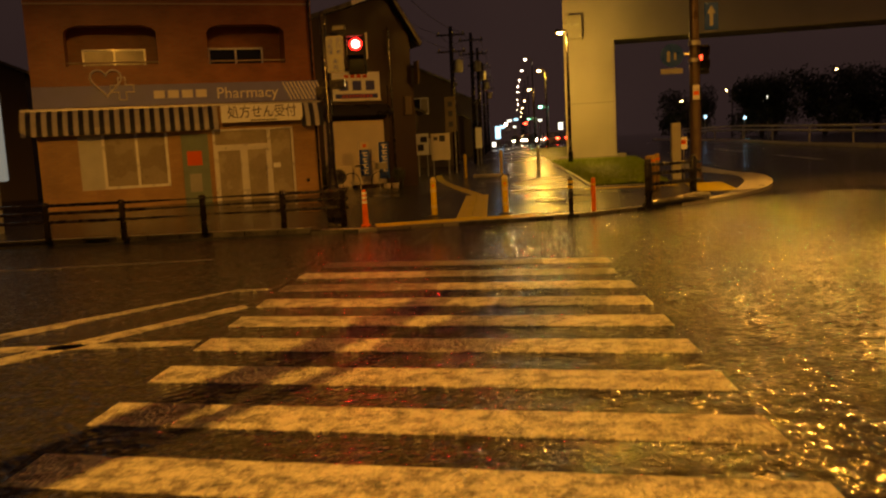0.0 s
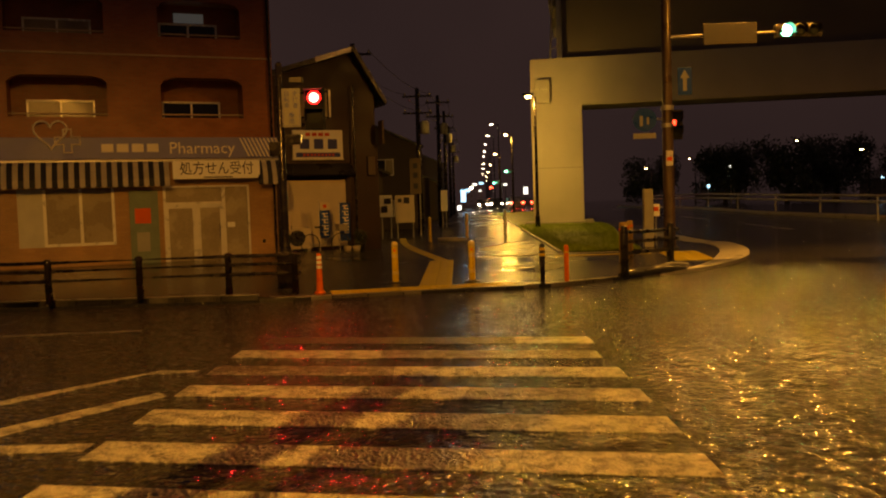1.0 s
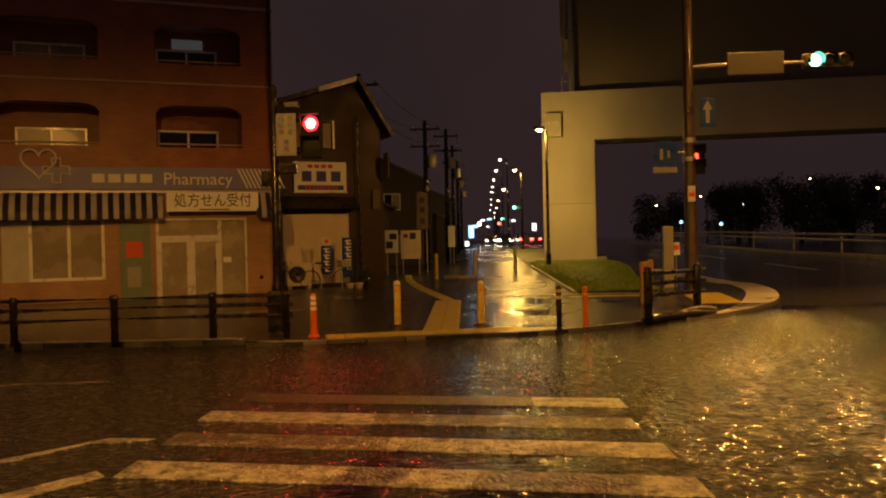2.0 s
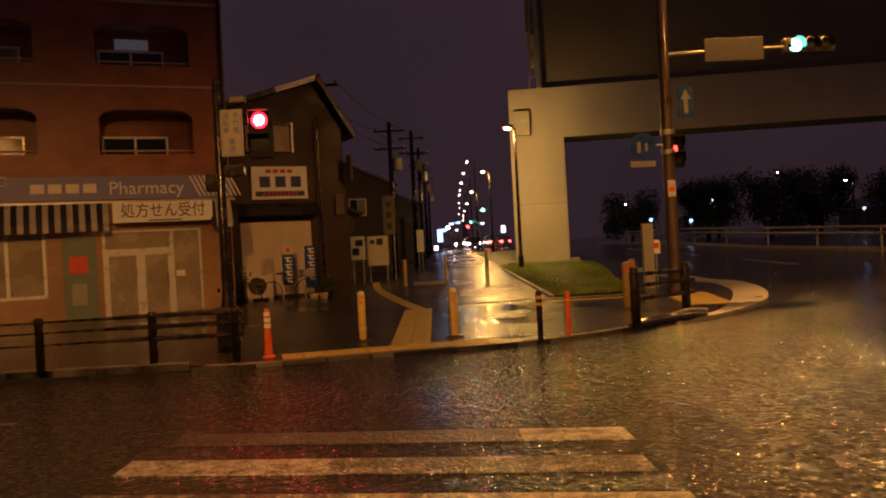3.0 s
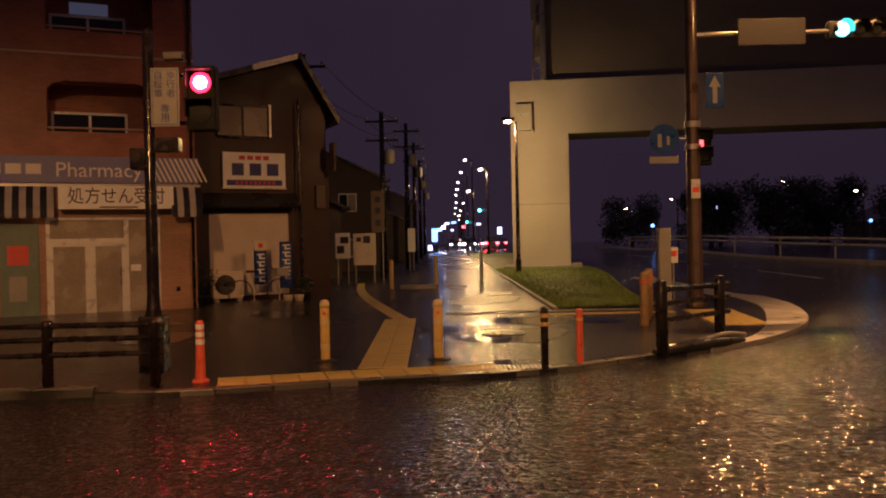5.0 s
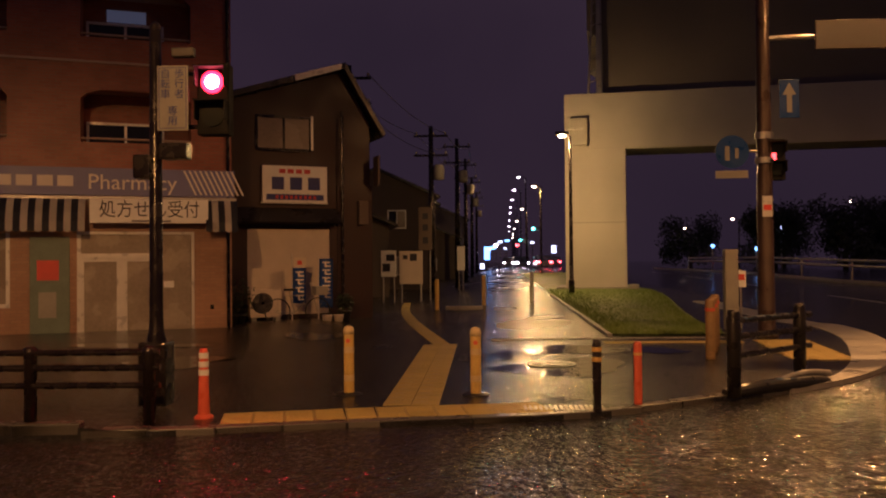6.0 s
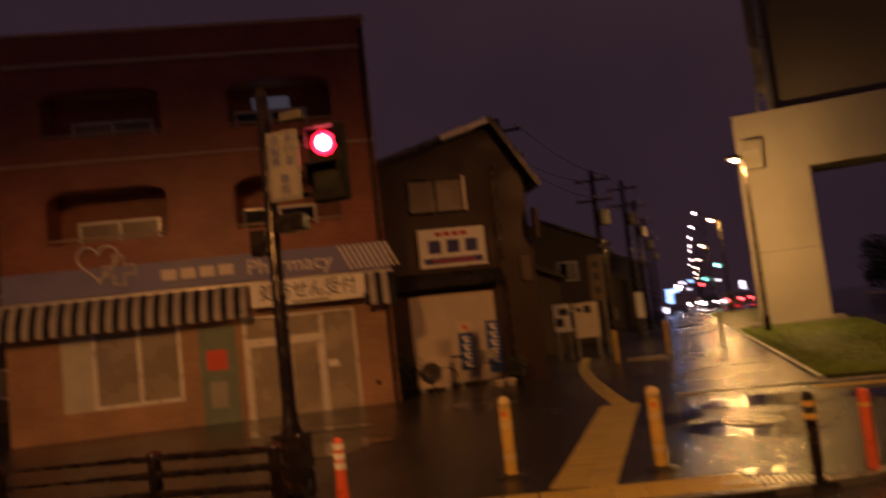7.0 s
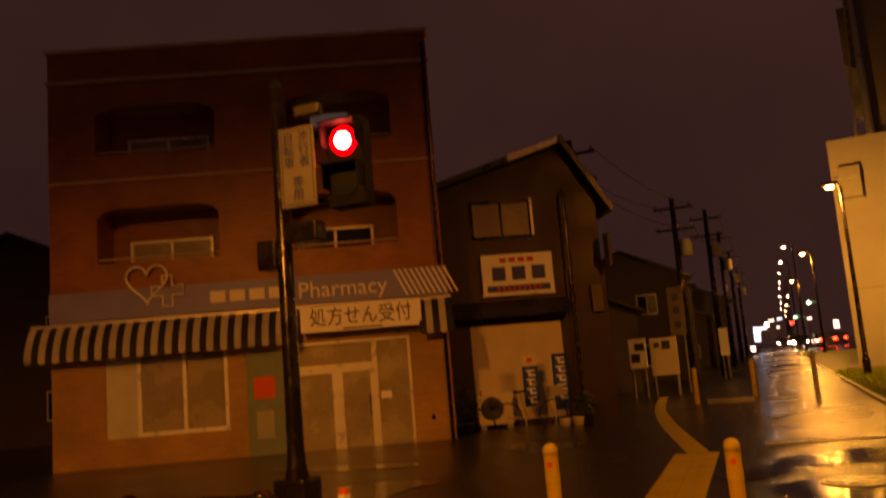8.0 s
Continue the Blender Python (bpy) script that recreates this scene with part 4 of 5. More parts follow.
# pale stretch of edge board; its white colour gives the glint near the ridge
part("roof_flashing", prism([(3.62, 6.31), (4.86, 6.71), (4.88, 6.88), (3.60, 6.47)], -0.235, -0.2), ALU, rs, "pale roof edge board standing for the lit glint near the ridge")
part("cladding", box(1.75, 4.76, 0.0, 0.12, 2.5, 5.5), DARKWALL, rs)
sh = part("shutter", box(2.38, 4.58, 0.03, 0.11, 0.18, 2.42, 0.01), WHITEWALL, rs, "cream shutter with fine ribs")
for k in range(17):
    part("rib", box(2.4, 4.56, 0.015, 0.03, 0.28 + 0.125 * k, 0.30 + 0.125 * k), WHITEWALL, sh)
part("pillar", box(1.85, 2.38, -0.02, 0.12, -0.2, 2.5), DARKWALL, rs)
part("pillar", box(4.58, 4.78, -0.02, 0.12, -0.2, 2.5), DARKWALL, rs)
part("canopy", prism([(0, 2.98), (0, 2.84), (-0.38, 2.56), (-0.42, 2.6)], 1.8, 4.8), ROOF, rs, "narrow dark canopy").matrix_basis = Matrix(((0, 1, 0, 0), (1, 0, 0, 0), (0, 0, 1, 0), (0, 0, 0, 1)))
sg = part("sign_board", box(2.76, 4.48, -0.12, -0.02, 3.12, 4.08, 0.012), WHITE, rs, "white sign board with navy marks")
part("sign_frame", box(2.73, 4.51, -0.11, -0.015, 3.09, 3.12), ALU, sg)
for k in range(3):
    u = 3.0 + 0.48 * k
    bm = bmesh.new()
    box(u, u + 0.32, -0.128, -0.12, 3.45, 3.78, 0, bm)
    part("mark", bm, NAVY, sg)
for k in range(4):
    part("mark", box(3.2 + 0.22 * k, 3.36 + 0.22 * k, -0.128, -0.12, 3.88, 3.99), REDINK, sg)
part("strip", box(2.86, 4.38, -0.126, -0.12, 3.18, 3.33), NAVY, sg)
for k in range(9):
    part("mark", box(3.1 + 0.125 * k, 3.17 + 0.125 * k, -0.132, -0.126, 3.21, 3.30), REDINK, sg)
bm = box(2.6, 2.66, -0.06, 0.0, 4.5, 5.4)
box(4.02, 4.13, -0.06, 0.0, 4.5, 5.4, 0, bm)
box(2.66, 4.02, -0.06, 0.0, 5.33, 5.4, 0, bm)
box(2.66, 4.02, -0.06, 0.0, 4.47, 4.54, 0, bm)
box(3.31, 3.37, -0.05, 0.0, 4.54, 5.33, 0, bm)
uw = part("window", bm, BLACKSTEEL, rs, "upper window with drawn curtains")
part("pane", box(2.66, 3.31, -0.03, -0.01, 4.54, 5.33), CURTAIN, uw)
part("pane", box(3.37, 4.02, -0.03, -0.01, 4.54, 5.33), CURTAIN, uw)
part("jamb", box(4.06, 4.12, -0.09, -0.06, 4.52, 5.42), ALU, uw)
part("lower_wall", box(4.78, 5.75, -0.05, 0.12, -0.2, 3.6), DARKWALL, rs, "dull brown side wall")
part("meter_box", box(5.35, 5.62, -0.16, -0.05, 2.55, 3.2, 0.02), HOUSE_B, rs)
part("downpipe", rod([(4.9, -0.1, 0), (4.9, -0.1, 5.6)], 0.04, 8), BLACKSTEEL, rs)
part("sign_blade", box(5.78, 5.84, -0.5, -0.1, 3.6, 4.4), HOUSE_B, rs)


def banner(u, z0, z1, w, label, top):
    t = thing("banner_flag", label, "banner", RS @ pose(u, -0.75, -0.05))
    part("pole", rod([(-w / 2 - 0.02, 0, 0), (-w / 2 - 0.02, 0, z1 + 0.08)], 0.013, 8), ALU, t)
    bm = bmesh.new()
    rows_ = [[bm.verts.new((-w / 2 + w * i / 6, 0.03 * math.sin(4 * j / 8 + i), z0 + (z1 - z0) * j / 8)) for i in range(7)] for j in range(9)]
    for a, b in zip(rows_, rows_[1:]):
        for i in range(6):
            bm.faces.new((a[i], a[i + 1], b[i + 1], b[i]))
    bmesh.ops.solidify(bm, geom=bm.faces[:], thickness=0.006)
    cloth = part("cloth", bm, BANNER, t, "", True)
    if top:
        part("top_panel", box(-w / 2, w / 2, -0.045, -0.035, z1 - 0.27, z1), BANNER_Y, t, "pale top panel")
        part("mark", box(-0.06, 0.06, -0.052, -0.045, z1 - 0.19, z1 - 0.08), POSTER_RED, t)
    for k in range(5):
        z = z1 - (0.42 if top else 0.14) - 0.2 * k
        if z > z0 + 0.08:
            bm = box(-0.11, 0.10, -0.052, -0.044, z + 0.03, z + 0.065)
            box(-0.05, 0.0, -0.052, -0.044, z - 0.075, z + 0.03, 0, bm)
            box(0.0, 0.11, -0.052, -0.044, z - 0.075, z - 0.035, 0, bm)
            part("mark", bm, WHITE, cloth)
    part("base", box(-0.22, 0.16, -0.15, 0.15, 0, 0.1, 0.02), WHITE, t)


banner(3.56, 0.55, 1.72, 0.34, "blue banner with a pale top and white marks", True)
banner(4.26, 0.42, 1.68, 0.36, "blue banner with large white marks by the shutter", False)
ac = thing("air_conditioner", "cream outdoor air conditioner unit beside the shutter", "air conditioner", RS @ pose(2.72, -0.5, 0))
part("body", box(-0.4, 0.4, -0.16, 0.16, 0.16, 0.86, 0.03), WHITEWALL, ac)
o = part("fan_grille", turned([(0.26, 0), (0.26, 0.02), (0.24, 0.025)], 28), BLACKSTEEL, ac)
o.matrix_basis = pose(-0.08, -0.162, 0.52, 90)
for k in range(4):
    o = part("ring", rod([((0.07 + 0.05 * k) * math.cos(a), (0.07 + 0.05 * k) * math.sin(a), 0.028) for a in [2 * math.pi * j / 20 for j in range(21)]], 0.006, 5), STEEL, ac)
    o.matrix_basis = pose(-0.08, -0.162, 0.52, 90)
for sx in (-0.3, 0.3):
    part("foot", box(sx - 0.06, sx + 0.06, -0.18, 0.18, 0, 0.16), KERB, ac)
def leafy(name, label, m, rx, rz, z0, count, seed, pot=True, material=LEAF, size=0.07):
    t = thing(name, label, "plant", m)
    if pot:
        part("pot", turned([(0.13, 0), (0.17, 0.24), (0.19, 0.25), (0.19, 0.28), (0.15, 0.28)]), RUBBER, t, "", True)
    r = random.Random(seed)
    vs, fs = [], []
    for i in range(count):
        a, b, q = r.random() * 6.28, r.uniform(-1, 1), r.random() ** 0.45
        c = Vector((rx * q * math.cos(a) * math.sqrt(1 - b * b), rx * q * math.sin(a) * math.sqrt(1 - b * b), z0 + rz * (1 + b * q)))
        d = Vector((r.uniform(-1, 1), r.uniform(-1, 1), r.uniform(-0.6, 1))).normalized() * size
        e = d.orthogonal().normalized() * size * 0.45
        k = len(vs)
        vs += [tuple(c), tuple(c + d * 0.5 + e), tuple(c + d), tuple(c + d * 0.5 - e)]
        fs.append((k, k + 1, k + 2, k + 3))
    me = bpy.data.meshes.new("foliage")
    me.from_pydata(vs, [], fs)
    me.materials.append(material)
    o = new("foliage", me)
    o.parent = t
    return t
for u, d, s_, sd in ((2.0, -1.0, 0.42, 1), (1.75, -1.3, 0.28, 2), (4.7, -0.9, 0.24, 5)):
    leafy("potted_plant", "dark bushy plant in a pot by the shop", RS @ pose(u, d, 0), s_, s_ * 1.1, 0.24, 260, sd)
for u in (4.12, 4.42):
    t = thing("planter", "pale low planter standing before the shutter", "planter", RS @ pose(u, -1.3 + 0.1 * math.sin(7 * u), 0))
    part("tub", turned([(0.09, 0), (0.13, 0.2), (0.14, 0.22), (0.11, 0.22)]), WHITEWALL, t, "", True)

# parked bicycle in front of the shutter
bk = thing("bicycle", "dark parked bicycle before the shop", "bicycle", RS @ pose(3.35, -1.35, 0, 0, 0, 8))
for x in (-0.5, 0.55):
    wheel = part("wheel", rod([(x + 0.32 * math.cos(a), 0, 0.33 + 0.32 * math.sin(a)) for a in [2 * math.pi * j / 24 for j in range(25)]], 0.016, 6), RUBBER, bk)
    for j in range(6):
        a = math.pi * j / 6
        part("spoke", rod([(x - 0.3 * math.cos(a), 0, 0.33 - 0.3 * math.sin(a)), (x + 0.3 * math.cos(a), 0, 0.33 + 0.3 * math.sin(a))], 0.003, 4), STEEL, wheel)
part("frame", rod([(-0.5, 0, 0.33), (-0.05, 0, 0.3), (0.38, 0, 0.75), (-0.18, 0, 0.72), (-0.05, 0, 0.3)], 0.017, 8), STEEL, bk)
part("fork", rod([(0.55, 0, 0.33), (0.4, 0, 0.8), (0.37, 0, 0.98)], 0.014, 8), STEEL, bk)
part("handlebar", rod([(0.25, -0.27, 1.0), (0.38, -0.1, 1.0), (0.38, 0.1, 1.0), (0.25, 0.27, 1.0)], 0.012, 8), STEEL, bk)
part("saddle", box(-0.32, -0.06, -0.07, 0.07, 0.84, 0.9, 0.025), RUBBER, bk)
part("seat_post", rod([(-0.18, 0, 0.7), (-0.19, 0, 0.85)], 0.013, 8), STEEL, bk)
part("basket", box(0.45, 0.78, -0.16, 0.16, 0.72, 0.94, 0.01), GREY, bk)

# ---- houses and poles along the side street ----
def house(label, x, y, w, d, h, turn, wall_mat, lit=False):
    t = thing("house", label, "house", pose(x, y, 0, 0, 0, turn), "houses along the side street")
    part("wall", prism([(0, -0.3), (w, -0.3), (w, h), (w / 2, h + w * 0.22), (0, h)], 0, d), wall_mat, t)
    for s_ in (0, 1):
        x0, x1 = (-0.35, w / 2) if s_ == 0 else (w + 0.35, w / 2)
        k = -0.35 * 0.44
        part("roof", prism([(x0, h + k), (x1, h + w * 0.22), (x1, h + w * 0.22 + 0.14), (x0, h + k + 0.12)], -0.35, d + 0.35), ROOF, t)
    for u in (0.22, 0.68):
        for z in (0.9, 3.4):
            if z + 1 < h:
                bm = box(w * u - 0.5, w * u + 0.5, -0.05, 0.0, z, z + 1.0)
                wi = part("window", bm, ALU, t)
                part("pane", box(w * u - 0.44, w * u - 0.02, -0.06, -0.05, z + 0.06, z + 0.94), DARKGLASS, wi)
                part("pane", box(w * u + 0.02, w * u + 0.44, -0.06, -0.05, z + 0.06, z + 0.94), CURTAIN, wi)
                bm = box(w, w + 0.05, d * u - 0.6, d * u + 0.6, z, z + 1.0)
                wi = part("window", bm, ALU, t)
                part("pane", box(w + 0.05, w + 0.06, d * u - 0.54, d * u + 0.54, z + 0.06, z + 0.94), DARKGLASS, wi)
    return t


house("dim low house with a dark tiled roof", -9.2, 41.5, 5.6, 8, 3.2, 14, HOUSE)
house("dim two-storey house with a dark tiled roof", -8.6, 52, 6.2, 9, 5.2, 10, HOUSE_B)
house("dim two-storey house with a dark tiled roof", -9.5, 64, 6.5, 10, 5.6, 8, HOUSE)
house("dim low house with a dark tiled roof", -9.0, 78, 7.0, 12, 3.6, 6, HOUSE_B)
house("dim two-storey house with a dark tiled roof", -9.6, 94, 8.0, 14, 6.0, 4, HOUSE)
house("dark neighbouring building beside the pharmacy", -27, 30, 9, 10, 5.2, 22, HOUSE)


def utility_pole(x, y, h, label="slim dark utility pole with cross arms and wires"):
    t = thing("utility_pole", label, "utility pole", pose(x, y, walk_z(x, y) - 0.02), "utility poles")
    part("pole", turned([(0.15, 0), (0.09, h)]), BLACKSTEEL, t, "", True)
    for z in (h - 0.4, h - 1.2):
        part("cross_arm", box(-0.7, 0.7, -0.04, 0.04, z - 0.04, z + 0.04), BLACKSTEEL, t)
        for k in (-0.6, 0.1, 0.6):
            part("insulator", turned([(0.03, 0), (0.045, 0.05), (0.03, 0.12)], 10, at=(k, 0, z + 0.04)), GREY, t)
    part("transformer", turned([(0.2, 0), (0.22, 0.05), (0.22, 0.55), (0.15, 0.62)], at=(0.32, 0, h - 2.2)), GREY, t, "", True)
    return t


UP = [(-3.9, 33.5, 7.6), (-1.9, 42, 7.0), (-1.1, 50, 7.5), (-0.9, 60, 7.6), (-0.7, 72, 7.6), (-0.5, 88, 7.6)]
for x, y, h in UP:
    utility_pole(x, y, h)
for z, off in ((0.36, 0.6), (0.36, -0.6), (1.16, 0.1)):
    for (x0, y0, h0), (x1, y1, h1) in zip(UP, UP[1:]):
        pts = []
        for k in range(9):
            t = k / 8
            pts.append((x0 + (x1 - x0) * t + off, y0 + (y1 - y0) * t, h0 - z + 0.16 + (h1 - h0) * t + 0.05 - 0.5 * 4 * t * (1 - t) * 0.6))
        w = thing("overhead_wire", "thin black overhead wire between utility poles", "wire", Matrix(), "overhead wires")
        part("cable", rod(pts, 0.012, 5), RUBBER, w)


def board(x, y, z0, w, h, material, label, marks=None):
    t = thing("street_sign", label, "sign", pose(x, y, walk_z(x, y), 0, 0, 0))
    part("panel", box(0, w, 0, 0.08, z0, z0 + h, 0.01), material, t)
    part("leg", rod([(0.08, 0.05, 0), (0.08, 0.05, z0)], 0.03, 8), STEEL, t)
    part("leg", rod([(w - 0.08, 0.05, 0), (w - 0.08, 0.05, z0)], 0.03, 8), STEEL, t)
    if marks:
        for u0, u1, a, b in marks:
            part("mark", box(w * u0, w * u1, -0.008, 0, z0 + h * a, z0 + h * b), INK, t)
    return t


board(-3.5, 38, 0.95, 0.55, 0.95, WHITE, "white poster board with dark patches by the houses", [(0.1, 0.6, 0.2, 0.5), (0.35, 0.9, 0.6, 0.85)])
board(-2.85, 38.2, 0.7, 0.85, 1.2, WHITEWALL, "dull yellow board with a dark square mark", [(0.45, 0.75, 0.7, 0.92), (0.15, 0.35, 0.75, 0.88)])
board(-2.2, 39, 1.9, 0.5, 1.6, HOUSE_B, "tall narrow beige shop sign", [(0.3, 0.7, 0.15, 0.3), (0.3, 0.7, 0.45, 0.6), (0.3, 0.7, 0.72, 0.86)])
board(-1.0, 46, 0.9, 0.35, 1.1, WHITE, "small white sign beside the side street")

# neighbouring shop's tall lit sign
t = thing("shop_sign", "tall lit blue-white shop sign on a post", "sign", pose(-10.45, 17.0, 0.1))
part("panel", box(-0.3, 0.3, -0.1, 0.1, 1.1, 4.1, 0.03), SIGN_NEAR, t)
part("band", box(-0.3, 0.3, -0.11, -0.1, 2.4, 3.2), BLUE, t)
part("post", box(-0.08, 0.08, -0.08, 0.08, 0, 1.1), STEEL, t)


# ---- far street: cars, signals, shop signs ----
def car(label, x, y, turn, paint, lights, s_=1.0):
    t = thing("car", label, "car", pose(x, y, rise(x, y), 0, 0, turn), "cars far along the street")
    body = part("body", prism([(-2.1, 0.35), (2.1, 0.35), (2.1, 0.75), (1.9, 0.9), (1.0, 0.98), (0.5, 1.42), (-1.2, 1.45), (-1.85, 0.98), (-2.1, 0.9)], -0.82, 0.82), paint, t)
    bmesh_win = prism([(0.88, 0.99), (0.46, 1.36), (-1.15, 1.39), (-1.65, 0.99)], -0.83, 0.83)
    part("window", bmesh_win, DARKGLASS, t)
    for sx in (-1.3, 1.3):
        for sy in (-0.82, 0.66):
            wh = part("wheel", rod([(sx, sy, 0.32), (sx, sy + 0.18, 0.32)], 0.32, 18), RUBBER, t)
            part("rim", rod([(sx, sy - 0.005, 0.32), (sx, sy + 0.185, 0.32)], 0.19, 12), STEEL, wh)
    for sy in (-0.6, 0.6):
        part("headlight" if lights is HEADLIGHT else "tail_light", box(2.09, 2.13, sy - 0.16, sy + 0.16, 0.62, 0.78, 0.02) if lights is HEADLIGHT else box(-2.13, -2.08, sy - 0.16, sy + 0.16, 0.68, 0.86, 0.02), lights, t)
    return t


for x, y, kind in ((4.4, 104, "h"), (6.4, 96, "t"), (7.0, 112, "t"), (3.6, 128, "h"), (5.6, 140, "h"), (8.0, 132, "t"), (9.4, 120, "t"), (4.8, 165, "h")):
    car("far dark car with glowing headlights" if kind == "h" else "far silver car with glowing tail lights", x, y, -90 if kind == "h" else 90, CAR if kind == "h" else CAR_W, HEADLIGHT if kind == "h" else TAILLIGHT)
for x, y, z, w, h, m in ((0.2, 92, 1.2, 0.55, 1.3, SIGN_BLUE), (2.0, 120, 3.4, 0.6, 0.25, SIGN_WHITE), (3.4, 140, 4.0, 0.7, 0.3, SIGN_BLUE), (6.2, 118, 3.2, 0.5, 0.25, SIGN_WHITE), (4.6, 126, 3.0, 0.4, 0.3, TAILLIGHT), (1.4, 104, 2.6, 0.3, 0.3, HEADLIGHT), (2.6, 112, 2.4, 0.35, 0.2, SIGN_WHITE), (0.6, 132, 2.6, 0.5, 0.5, SIGN_WHITE), (9.5, 125, 2.0, 0.6, 1.0, SIGN_WHITE), (1.2, 150, 3.0, 0.8, 0.5, SIGN_BLUE), (-0.2, 90, 0.4, 0.4, 0.5, SIGN_WHITE)):
    t = thing("shop_sign", "small lit shop sign far along the street", "sign", pose(x, y, rise(x, y)), "far shop signs")
    part("panel", box(0, w, -0.1, 0.1, z, z + h, 0.03), m, t)
    part("post", box(w / 2 - 0.06, w / 2 + 0.06, -0.05, 0.05, 0, z), BLACKSTEEL, t)
for x, y, z in ((6.6, 112, 4.9), (5.3, 118, 3.6)):
    t = thing("traffic_signal", "far traffic signal showing green", "traffic signal", pose(x, y, rise(x, y)), "far traffic signals")
    part("pole", rod([(0.6, 0, 0), (0.6, 0, z)], 0.08), STEEL, t)
    part("signal_head", box(-0.6, 0.6, 0, 0.2, z - 0.2, z + 0.2, 0.05), GREY, t)
    part("lens", ball(-0.35, -0.03, z, 0.16), GREEN_LIGHT, t)

# ---- across the side road ----
gr_ = thing("guardrail", "long pale guardrail beyond the side road", "guardrail", Matrix())
pts = [(17.0, 36), (16.6, 46), (16.6, 58), (17.0, 78)]
for z in (0.75, 1.0):
    part("rail", rod([(x, y, rise(x, y) + z) for x, y in [(24, 30)] + pts], 0.06, 8), STEEL, gr_)
for x, y in [(24, 30), (21.6, 32), (19.3, 34)] + pts + [(16.8, 41), (16.6, 52), (16.8, 66)]:
    part("post", rod([(x, y, rise(x, y)), (x, y, rise(x, y) + 1.05)], 0.05, 8), STEEL, gr_)
fk = thing("far_kerb", "pale far kerb of the side road", "kerb", Matrix())
part("stone", rod([(24.5, 29, 0.3), (17.4, 35.5, 0.38), (16.2, 46, 0.5), (16.2, 58, 0.7), (16.6, 90, 0.8)], 0.14, 6), KERB, fk)


def tree(x, y, h, r, seed):
    t = thing("tree", "dark leafy tree beyond the side road", "tree", pose(x, y, rise(x, y)), "trees beyond the road")
    rg = random.Random(seed)
    part("trunk", rod([(0, 0, 0), (0.1, 0.05, h * 0.3), (0.05, 0, h * 0.6)], [0.22, 0.17, 0.08], 10), BARK, t, "", True)
    clumps = []
    for k in range(11):
        a = rg.random() * 6.28
        e = Vector((r * 0.6 * math.cos(a), r * 0.6 * math.sin(a), h * rg.uniform(0.22, 0.92)))
        part("limb", rod([(0.08, 0.02, h * 0.35), tuple(e * 0.55 + Vector((0, 0, h * 0.2))), tuple(e)], [0.09, 0.06, 0.02], 6), BARK, t)
        clumps.append((e, r * rg.uniform(0.35, 0.6)))
    vs, fs = [], []
    for e, cr_ in clumps:
        for i in range(420):
            d = Vector((rg.gauss(0, 1), rg.gauss(0, 1), rg.gauss(0, 0.8))).normalized() * cr_ * rg.random() ** 0.4
            c_ = e + d
            q = Vector((rg.uniform(-1, 1), rg.uniform(-1, 1), rg.uniform(-1, 1))).normalized() * 0.28
            o_ = q.orthogonal().normalized() * 0.1
            k = len(vs)
            vs += [tuple(c_), tuple(c_ + q * 0.5 + o_), tuple(c_ + q), tuple(c_ + q * 0.5 - o_)]
            fs.append((k, k + 1, k + 2, k + 3))
    me = bpy.data.meshes.new("crown")
    me.from_pydata(vs, [], fs)
    me.materials.append(LEAF)
    o_ = new("crown", me)
    o_.parent = t


for i, (x, y, h) in enumerate([(24, 78, 4.5), (28, 74, 5), (34, 78, 5.2), (38, 72, 4.6), (44, 76, 5.4), (50, 70, 5), (31, 96, 6.4), (22, 98, 5.6), (40, 92, 6.5), (56, 80, 6.2)]):
    tree(x, y, h, h * 0.62, i)
for x, y, z, m in ((24.2, 77, 3.4, SIGN_WHITE), (22.2, 77, 1.7, SIGN_BLUE), (19.5, 80, 2.0, SIGN_BLUE), (44, 90, 2.2, SIGN_BLUE)):
    t = thing("floodlight", "small cold white floodlight on a thin post", "lamp", pose(x, y, rise(x, y)), "far floodlights")
    part("post", rod([(0, 0, 0), (0, 0, z)], 0.05, 8), STEEL, t)
    part("lens", ball(0, -0.1, z, 0.16), SIGN_WHITE if m is SIGN_WHITE else m, t)
house("dark far building beyond the side road", 52, 100, 16, 12, 3.2, 0, HOUSE_B)

# ---- small pieces: kerb stones, tactile tiles ----
stone_mesh = mesh_of(box(-0.298, 0.298, 0, 0.15, -0.1, 0.012, 0.012), "kerb_stone", KERB_DARK)
x = -16.0
while x < 3.9:
    y = kerb_y(x)
    sl = math.atan2(kerb_y(x + 0.3) - y, 0.3)
    mx, my = x + 0.3 * math.cos(sl), y + 0.3 * math.sin(sl)
    o = new("kerb_stone", stone_mesh)
    o.parent = pavement
    o.matrix_basis = pose(mx, my, walk_z(mx, my), 0, 0, math.degrees(sl))
    x += 0.6 * math.cos(sl)
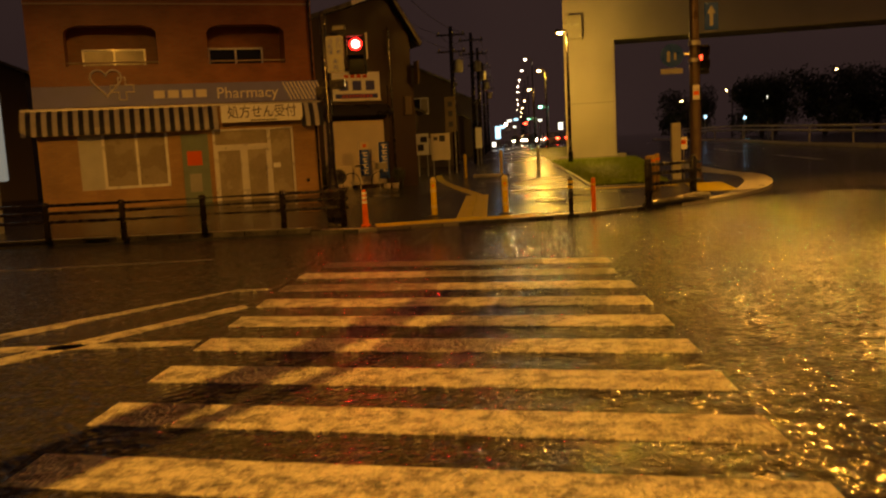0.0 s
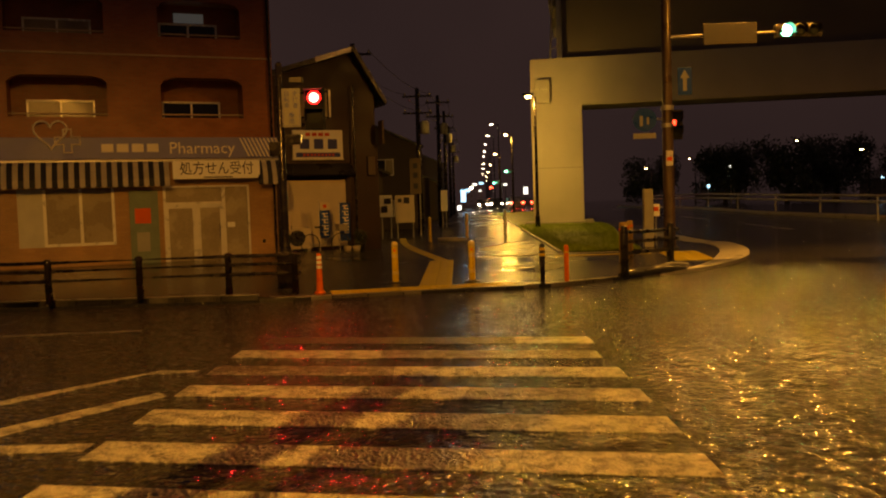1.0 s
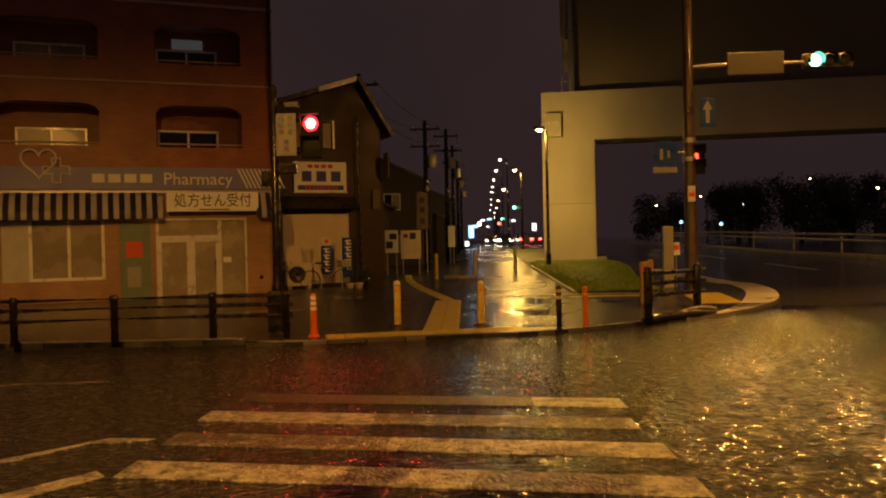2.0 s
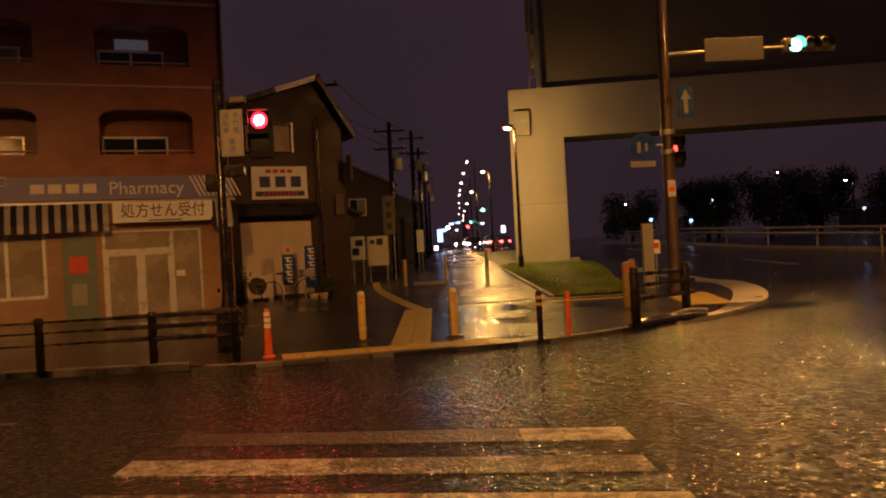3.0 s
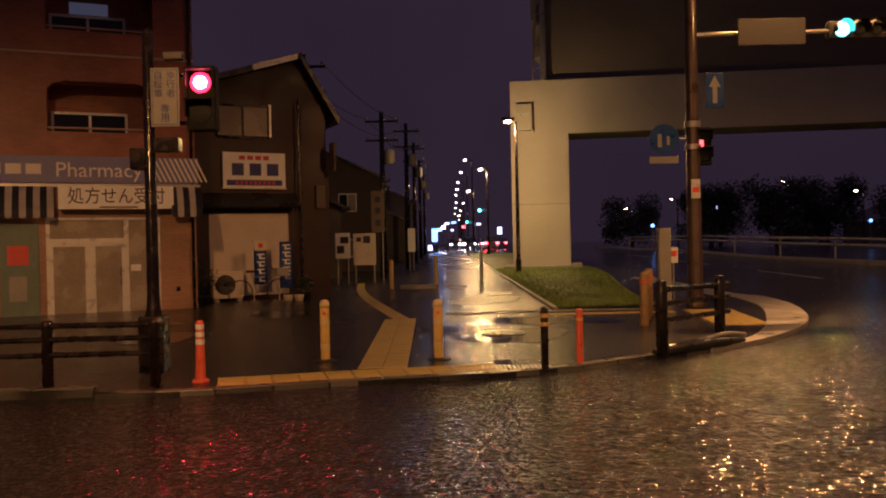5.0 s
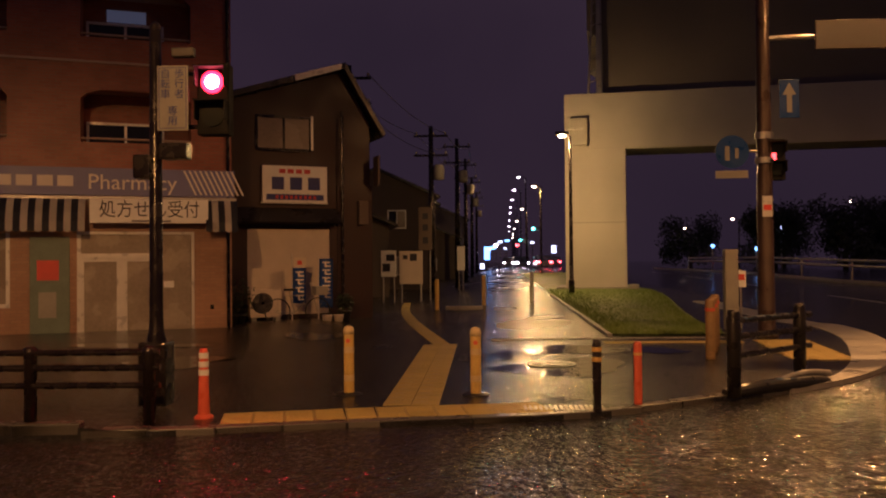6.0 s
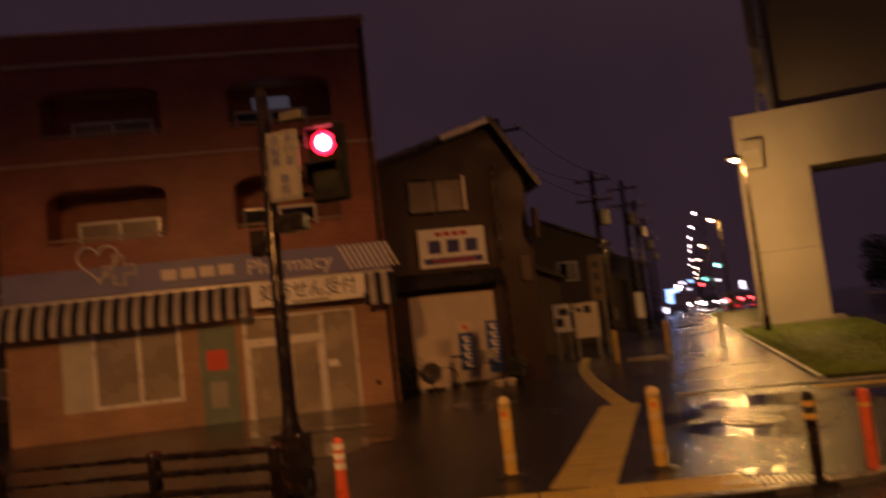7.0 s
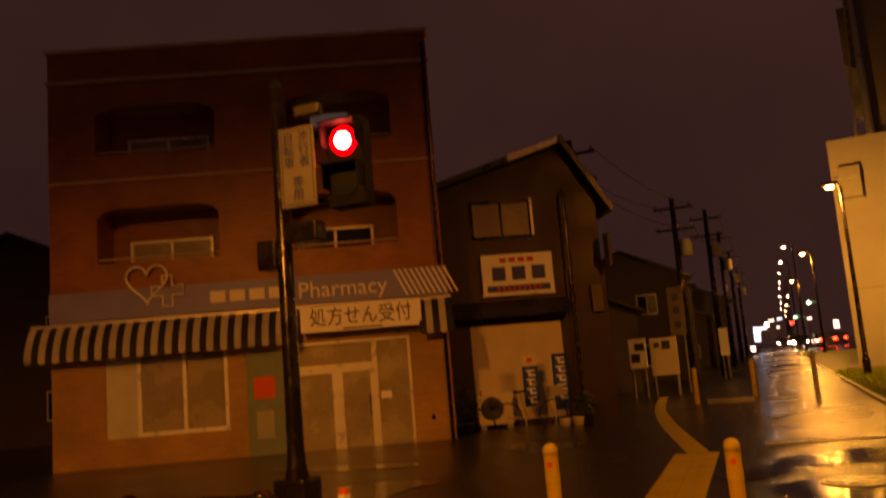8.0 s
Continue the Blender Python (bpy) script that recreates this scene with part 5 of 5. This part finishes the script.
# broad pale kerb round the corner, in short segments
pts = [(x_, y_) for x_, y_ in KERB_LINE if x_ >= 3.75] + [(7.15, 26.6), (7.1, 34.0)]
fine = []
for i in range(len(pts) - 1):
    p0, p1, p2, p3 = [Vector((*pts[min(len(pts) - 1, max(0, j))], 0)) for j in (i - 1, i, i + 1, i + 2)]
    for k in range(6):
        t = k / 6
        fine.append(0.5 * (2 * p1 + (p2 - p0) * t + (2 * p0 - 5 * p1 + 4 * p2 - p3) * t * t + (3 * p1 - p0 - 3 * p2 + p3) * t ** 3))
for i in range(len(fine) - 1):
    bm = bmesh.new()
    top, bot = [], []
    for j in (i, i + 1):
        d = (fine[min(j + 1, len(fine) - 1)] - fine[max(j - 1, 0)]).normalized()
        nrm = Vector((-d.y, d.x, 0))
        w = 0.16 + 0.50 * smooth01(3, 14, j)
        for q in (fine[j] - 0.03 * nrm, fine[j] + w * nrm):
            z = walk_z(q.x, q.y)
            top.append(bm.verts.new((q.x, q.y, z + 0.016)))
            bot.append(bm.verts.new((q.x, q.y, z - 0.15)))
    for a, b in ((0, 1), (1, 3), (3, 2), (2, 0)):
        bm.faces.new((top[a], top[b], bot[b], bot[a]))
    bm.faces.new((top[0], top[1], top[3], top[2]))
    part("apron_slab", bm, KERB, pavement)
bm = box(-0.146, 0.146, -0.146, 0.146, -0.02, 0.004)
for k in range(4):
    box(-0.13, 0.13, -0.115 + 0.065 * k, -0.085 + 0.065 * k, 0.004, 0.009, 0, bm)
tile_mesh = mesh_of(bm, "tactile_tile", TACTILE)


def tile(x, y, turn):
    o = new("tactile_tile", tile_mesh)
    o.parent = pavement
    o.matrix_basis = pose(x, y, walk_z(x, y) + 0.003, 0, 0, turn)


x = -2.2
while x < 0.75:
    sl = math.atan2(kerb_y(x + 0.3) - kerb_y(x), 0.3)
    for k in range(2):
        off = 0.32 + 0.297 * k
        tile(x + 0.15 - off * math.sin(sl), kerb_y(x + 0.15) + off * math.cos(sl), math.degrees(sl))
    x += 0.297 * math.cos(sl)
for j in range(9):
    for k in range(3):
        tile(4.85 + 0.297 * k + 0.03 * j, 20.1 + 0.297 * j, 6)
for j in range(8):
    tile(2.45 + 0.297 * j, 22.35, 0)
for j in range(20):
    y = kerb_y(-0.6) + 1.02 + 0.3 * j
    for k in range(2):
        tile(-0.68 + 0.3 * k, y, 90)
for j in range(60):
    t = j / 60
    y = 22.6 + 15.5 * t
    tile(-0.54 - 1.98 * t - 0.3 * math.sin(3.1 * t), y, 90 + 7)
# drain grating in the kerb beside the tactile strip
dg_ = thing("drain_grating", "steel drain grating along the flush kerb", "drain grating", pose(1.05, kerb_y(1.05) + 0.32, walk_z(1.0, 16.2)))
part("frame", box(-0.42, 0.42, -0.14, 0.14, -0.02, 0.006), BLACKSTEEL, dg_)
for k in range(16):
    part("bar", box(-0.4 + 0.052 * k, -0.372 + 0.052 * k, -0.13, 0.13, 0.006, 0.014), STEEL, dg_)

# edging stones round the grass
edge_mesh = mesh_of(box(-0.295, 0.295, -0.05, 0.05, -0.1, 0.05, 0.012), "edging_stone", KERB)
for k in range(30):
    if k < 7:
        x, y, turn = 0.65 + 0.6 * k, 22.95 + 0.01 * k, 1
    else:
        x, y, turn = 2.56, 23.6 + 0.6 * (k - 7), 90
    o = new("edging_stone", edge_mesh)
    o.parent = verge
    o.matrix_basis = pose(x, y, walk_z(x, y) - (0.035 if k < 7 else 0), 0, 0, turn)

# standing water
WATER = wet_asphalt("standing_water", (0.012, 0.012, 0.012), 0.04, 0.12, 14.0, 0.05, 0.2, 0.0)


def puddle(x, y, rx, ry, seed, label):
    r = random.Random(seed)
    ph_ = [r.random() * 6.28 for _ in range(3)]
    bm = bmesh.new()
    vs = []
    for k in range(36):
        a = 2 * math.pi * k / 36
        q = 1 + 0.22 * math.sin(2 * a + ph_[0]) + 0.15 * math.sin(3 * a + ph_[1]) + 0.08 * math.sin(7 * a + ph_[2])
        px_, py_ = x + rx * q * math.cos(a), y + ry * q * math.sin(a)
        base = walk_z(px_, py_) if py_ > kerb_y(px_) else rise(px_, py_)
        vs.append(bm.verts.new((px_, py_, base + 0.006)))
    bm.faces.new(vs)
    tagged(new("puddle", mesh_of(bm, "puddle", WATER)), label, "puddle", "puddles")


puddle(1.35, 19.3, 0.75, 0.95, 1, "shallow puddle on the dark pavement")
puddle(1.0, 16.75, 0.3, 0.16, 2, "small shiny puddle behind the drain grating")
puddle(1.5, 21.3, 0.8, 0.7, 3, "shallow puddle on the dark pavement")
puddle(0.2, 20.4, 0.35, 0.6, 4, "shallow puddle on the dark pavement")
puddle(2.9, 21.2, 0.6, 0.35, 5, "shallow puddle on the dark pavement")
puddle(-4.3, 19.8, 0.8, 0.7, 6, "shallow puddle before the shops")
puddle(-6.0, 22.3, 1.1, 0.5, 7, "shallow puddle before the shops")
puddle(-3.2, 24.5, 0.5, 0.9, 8, "shallow puddle before the shops")
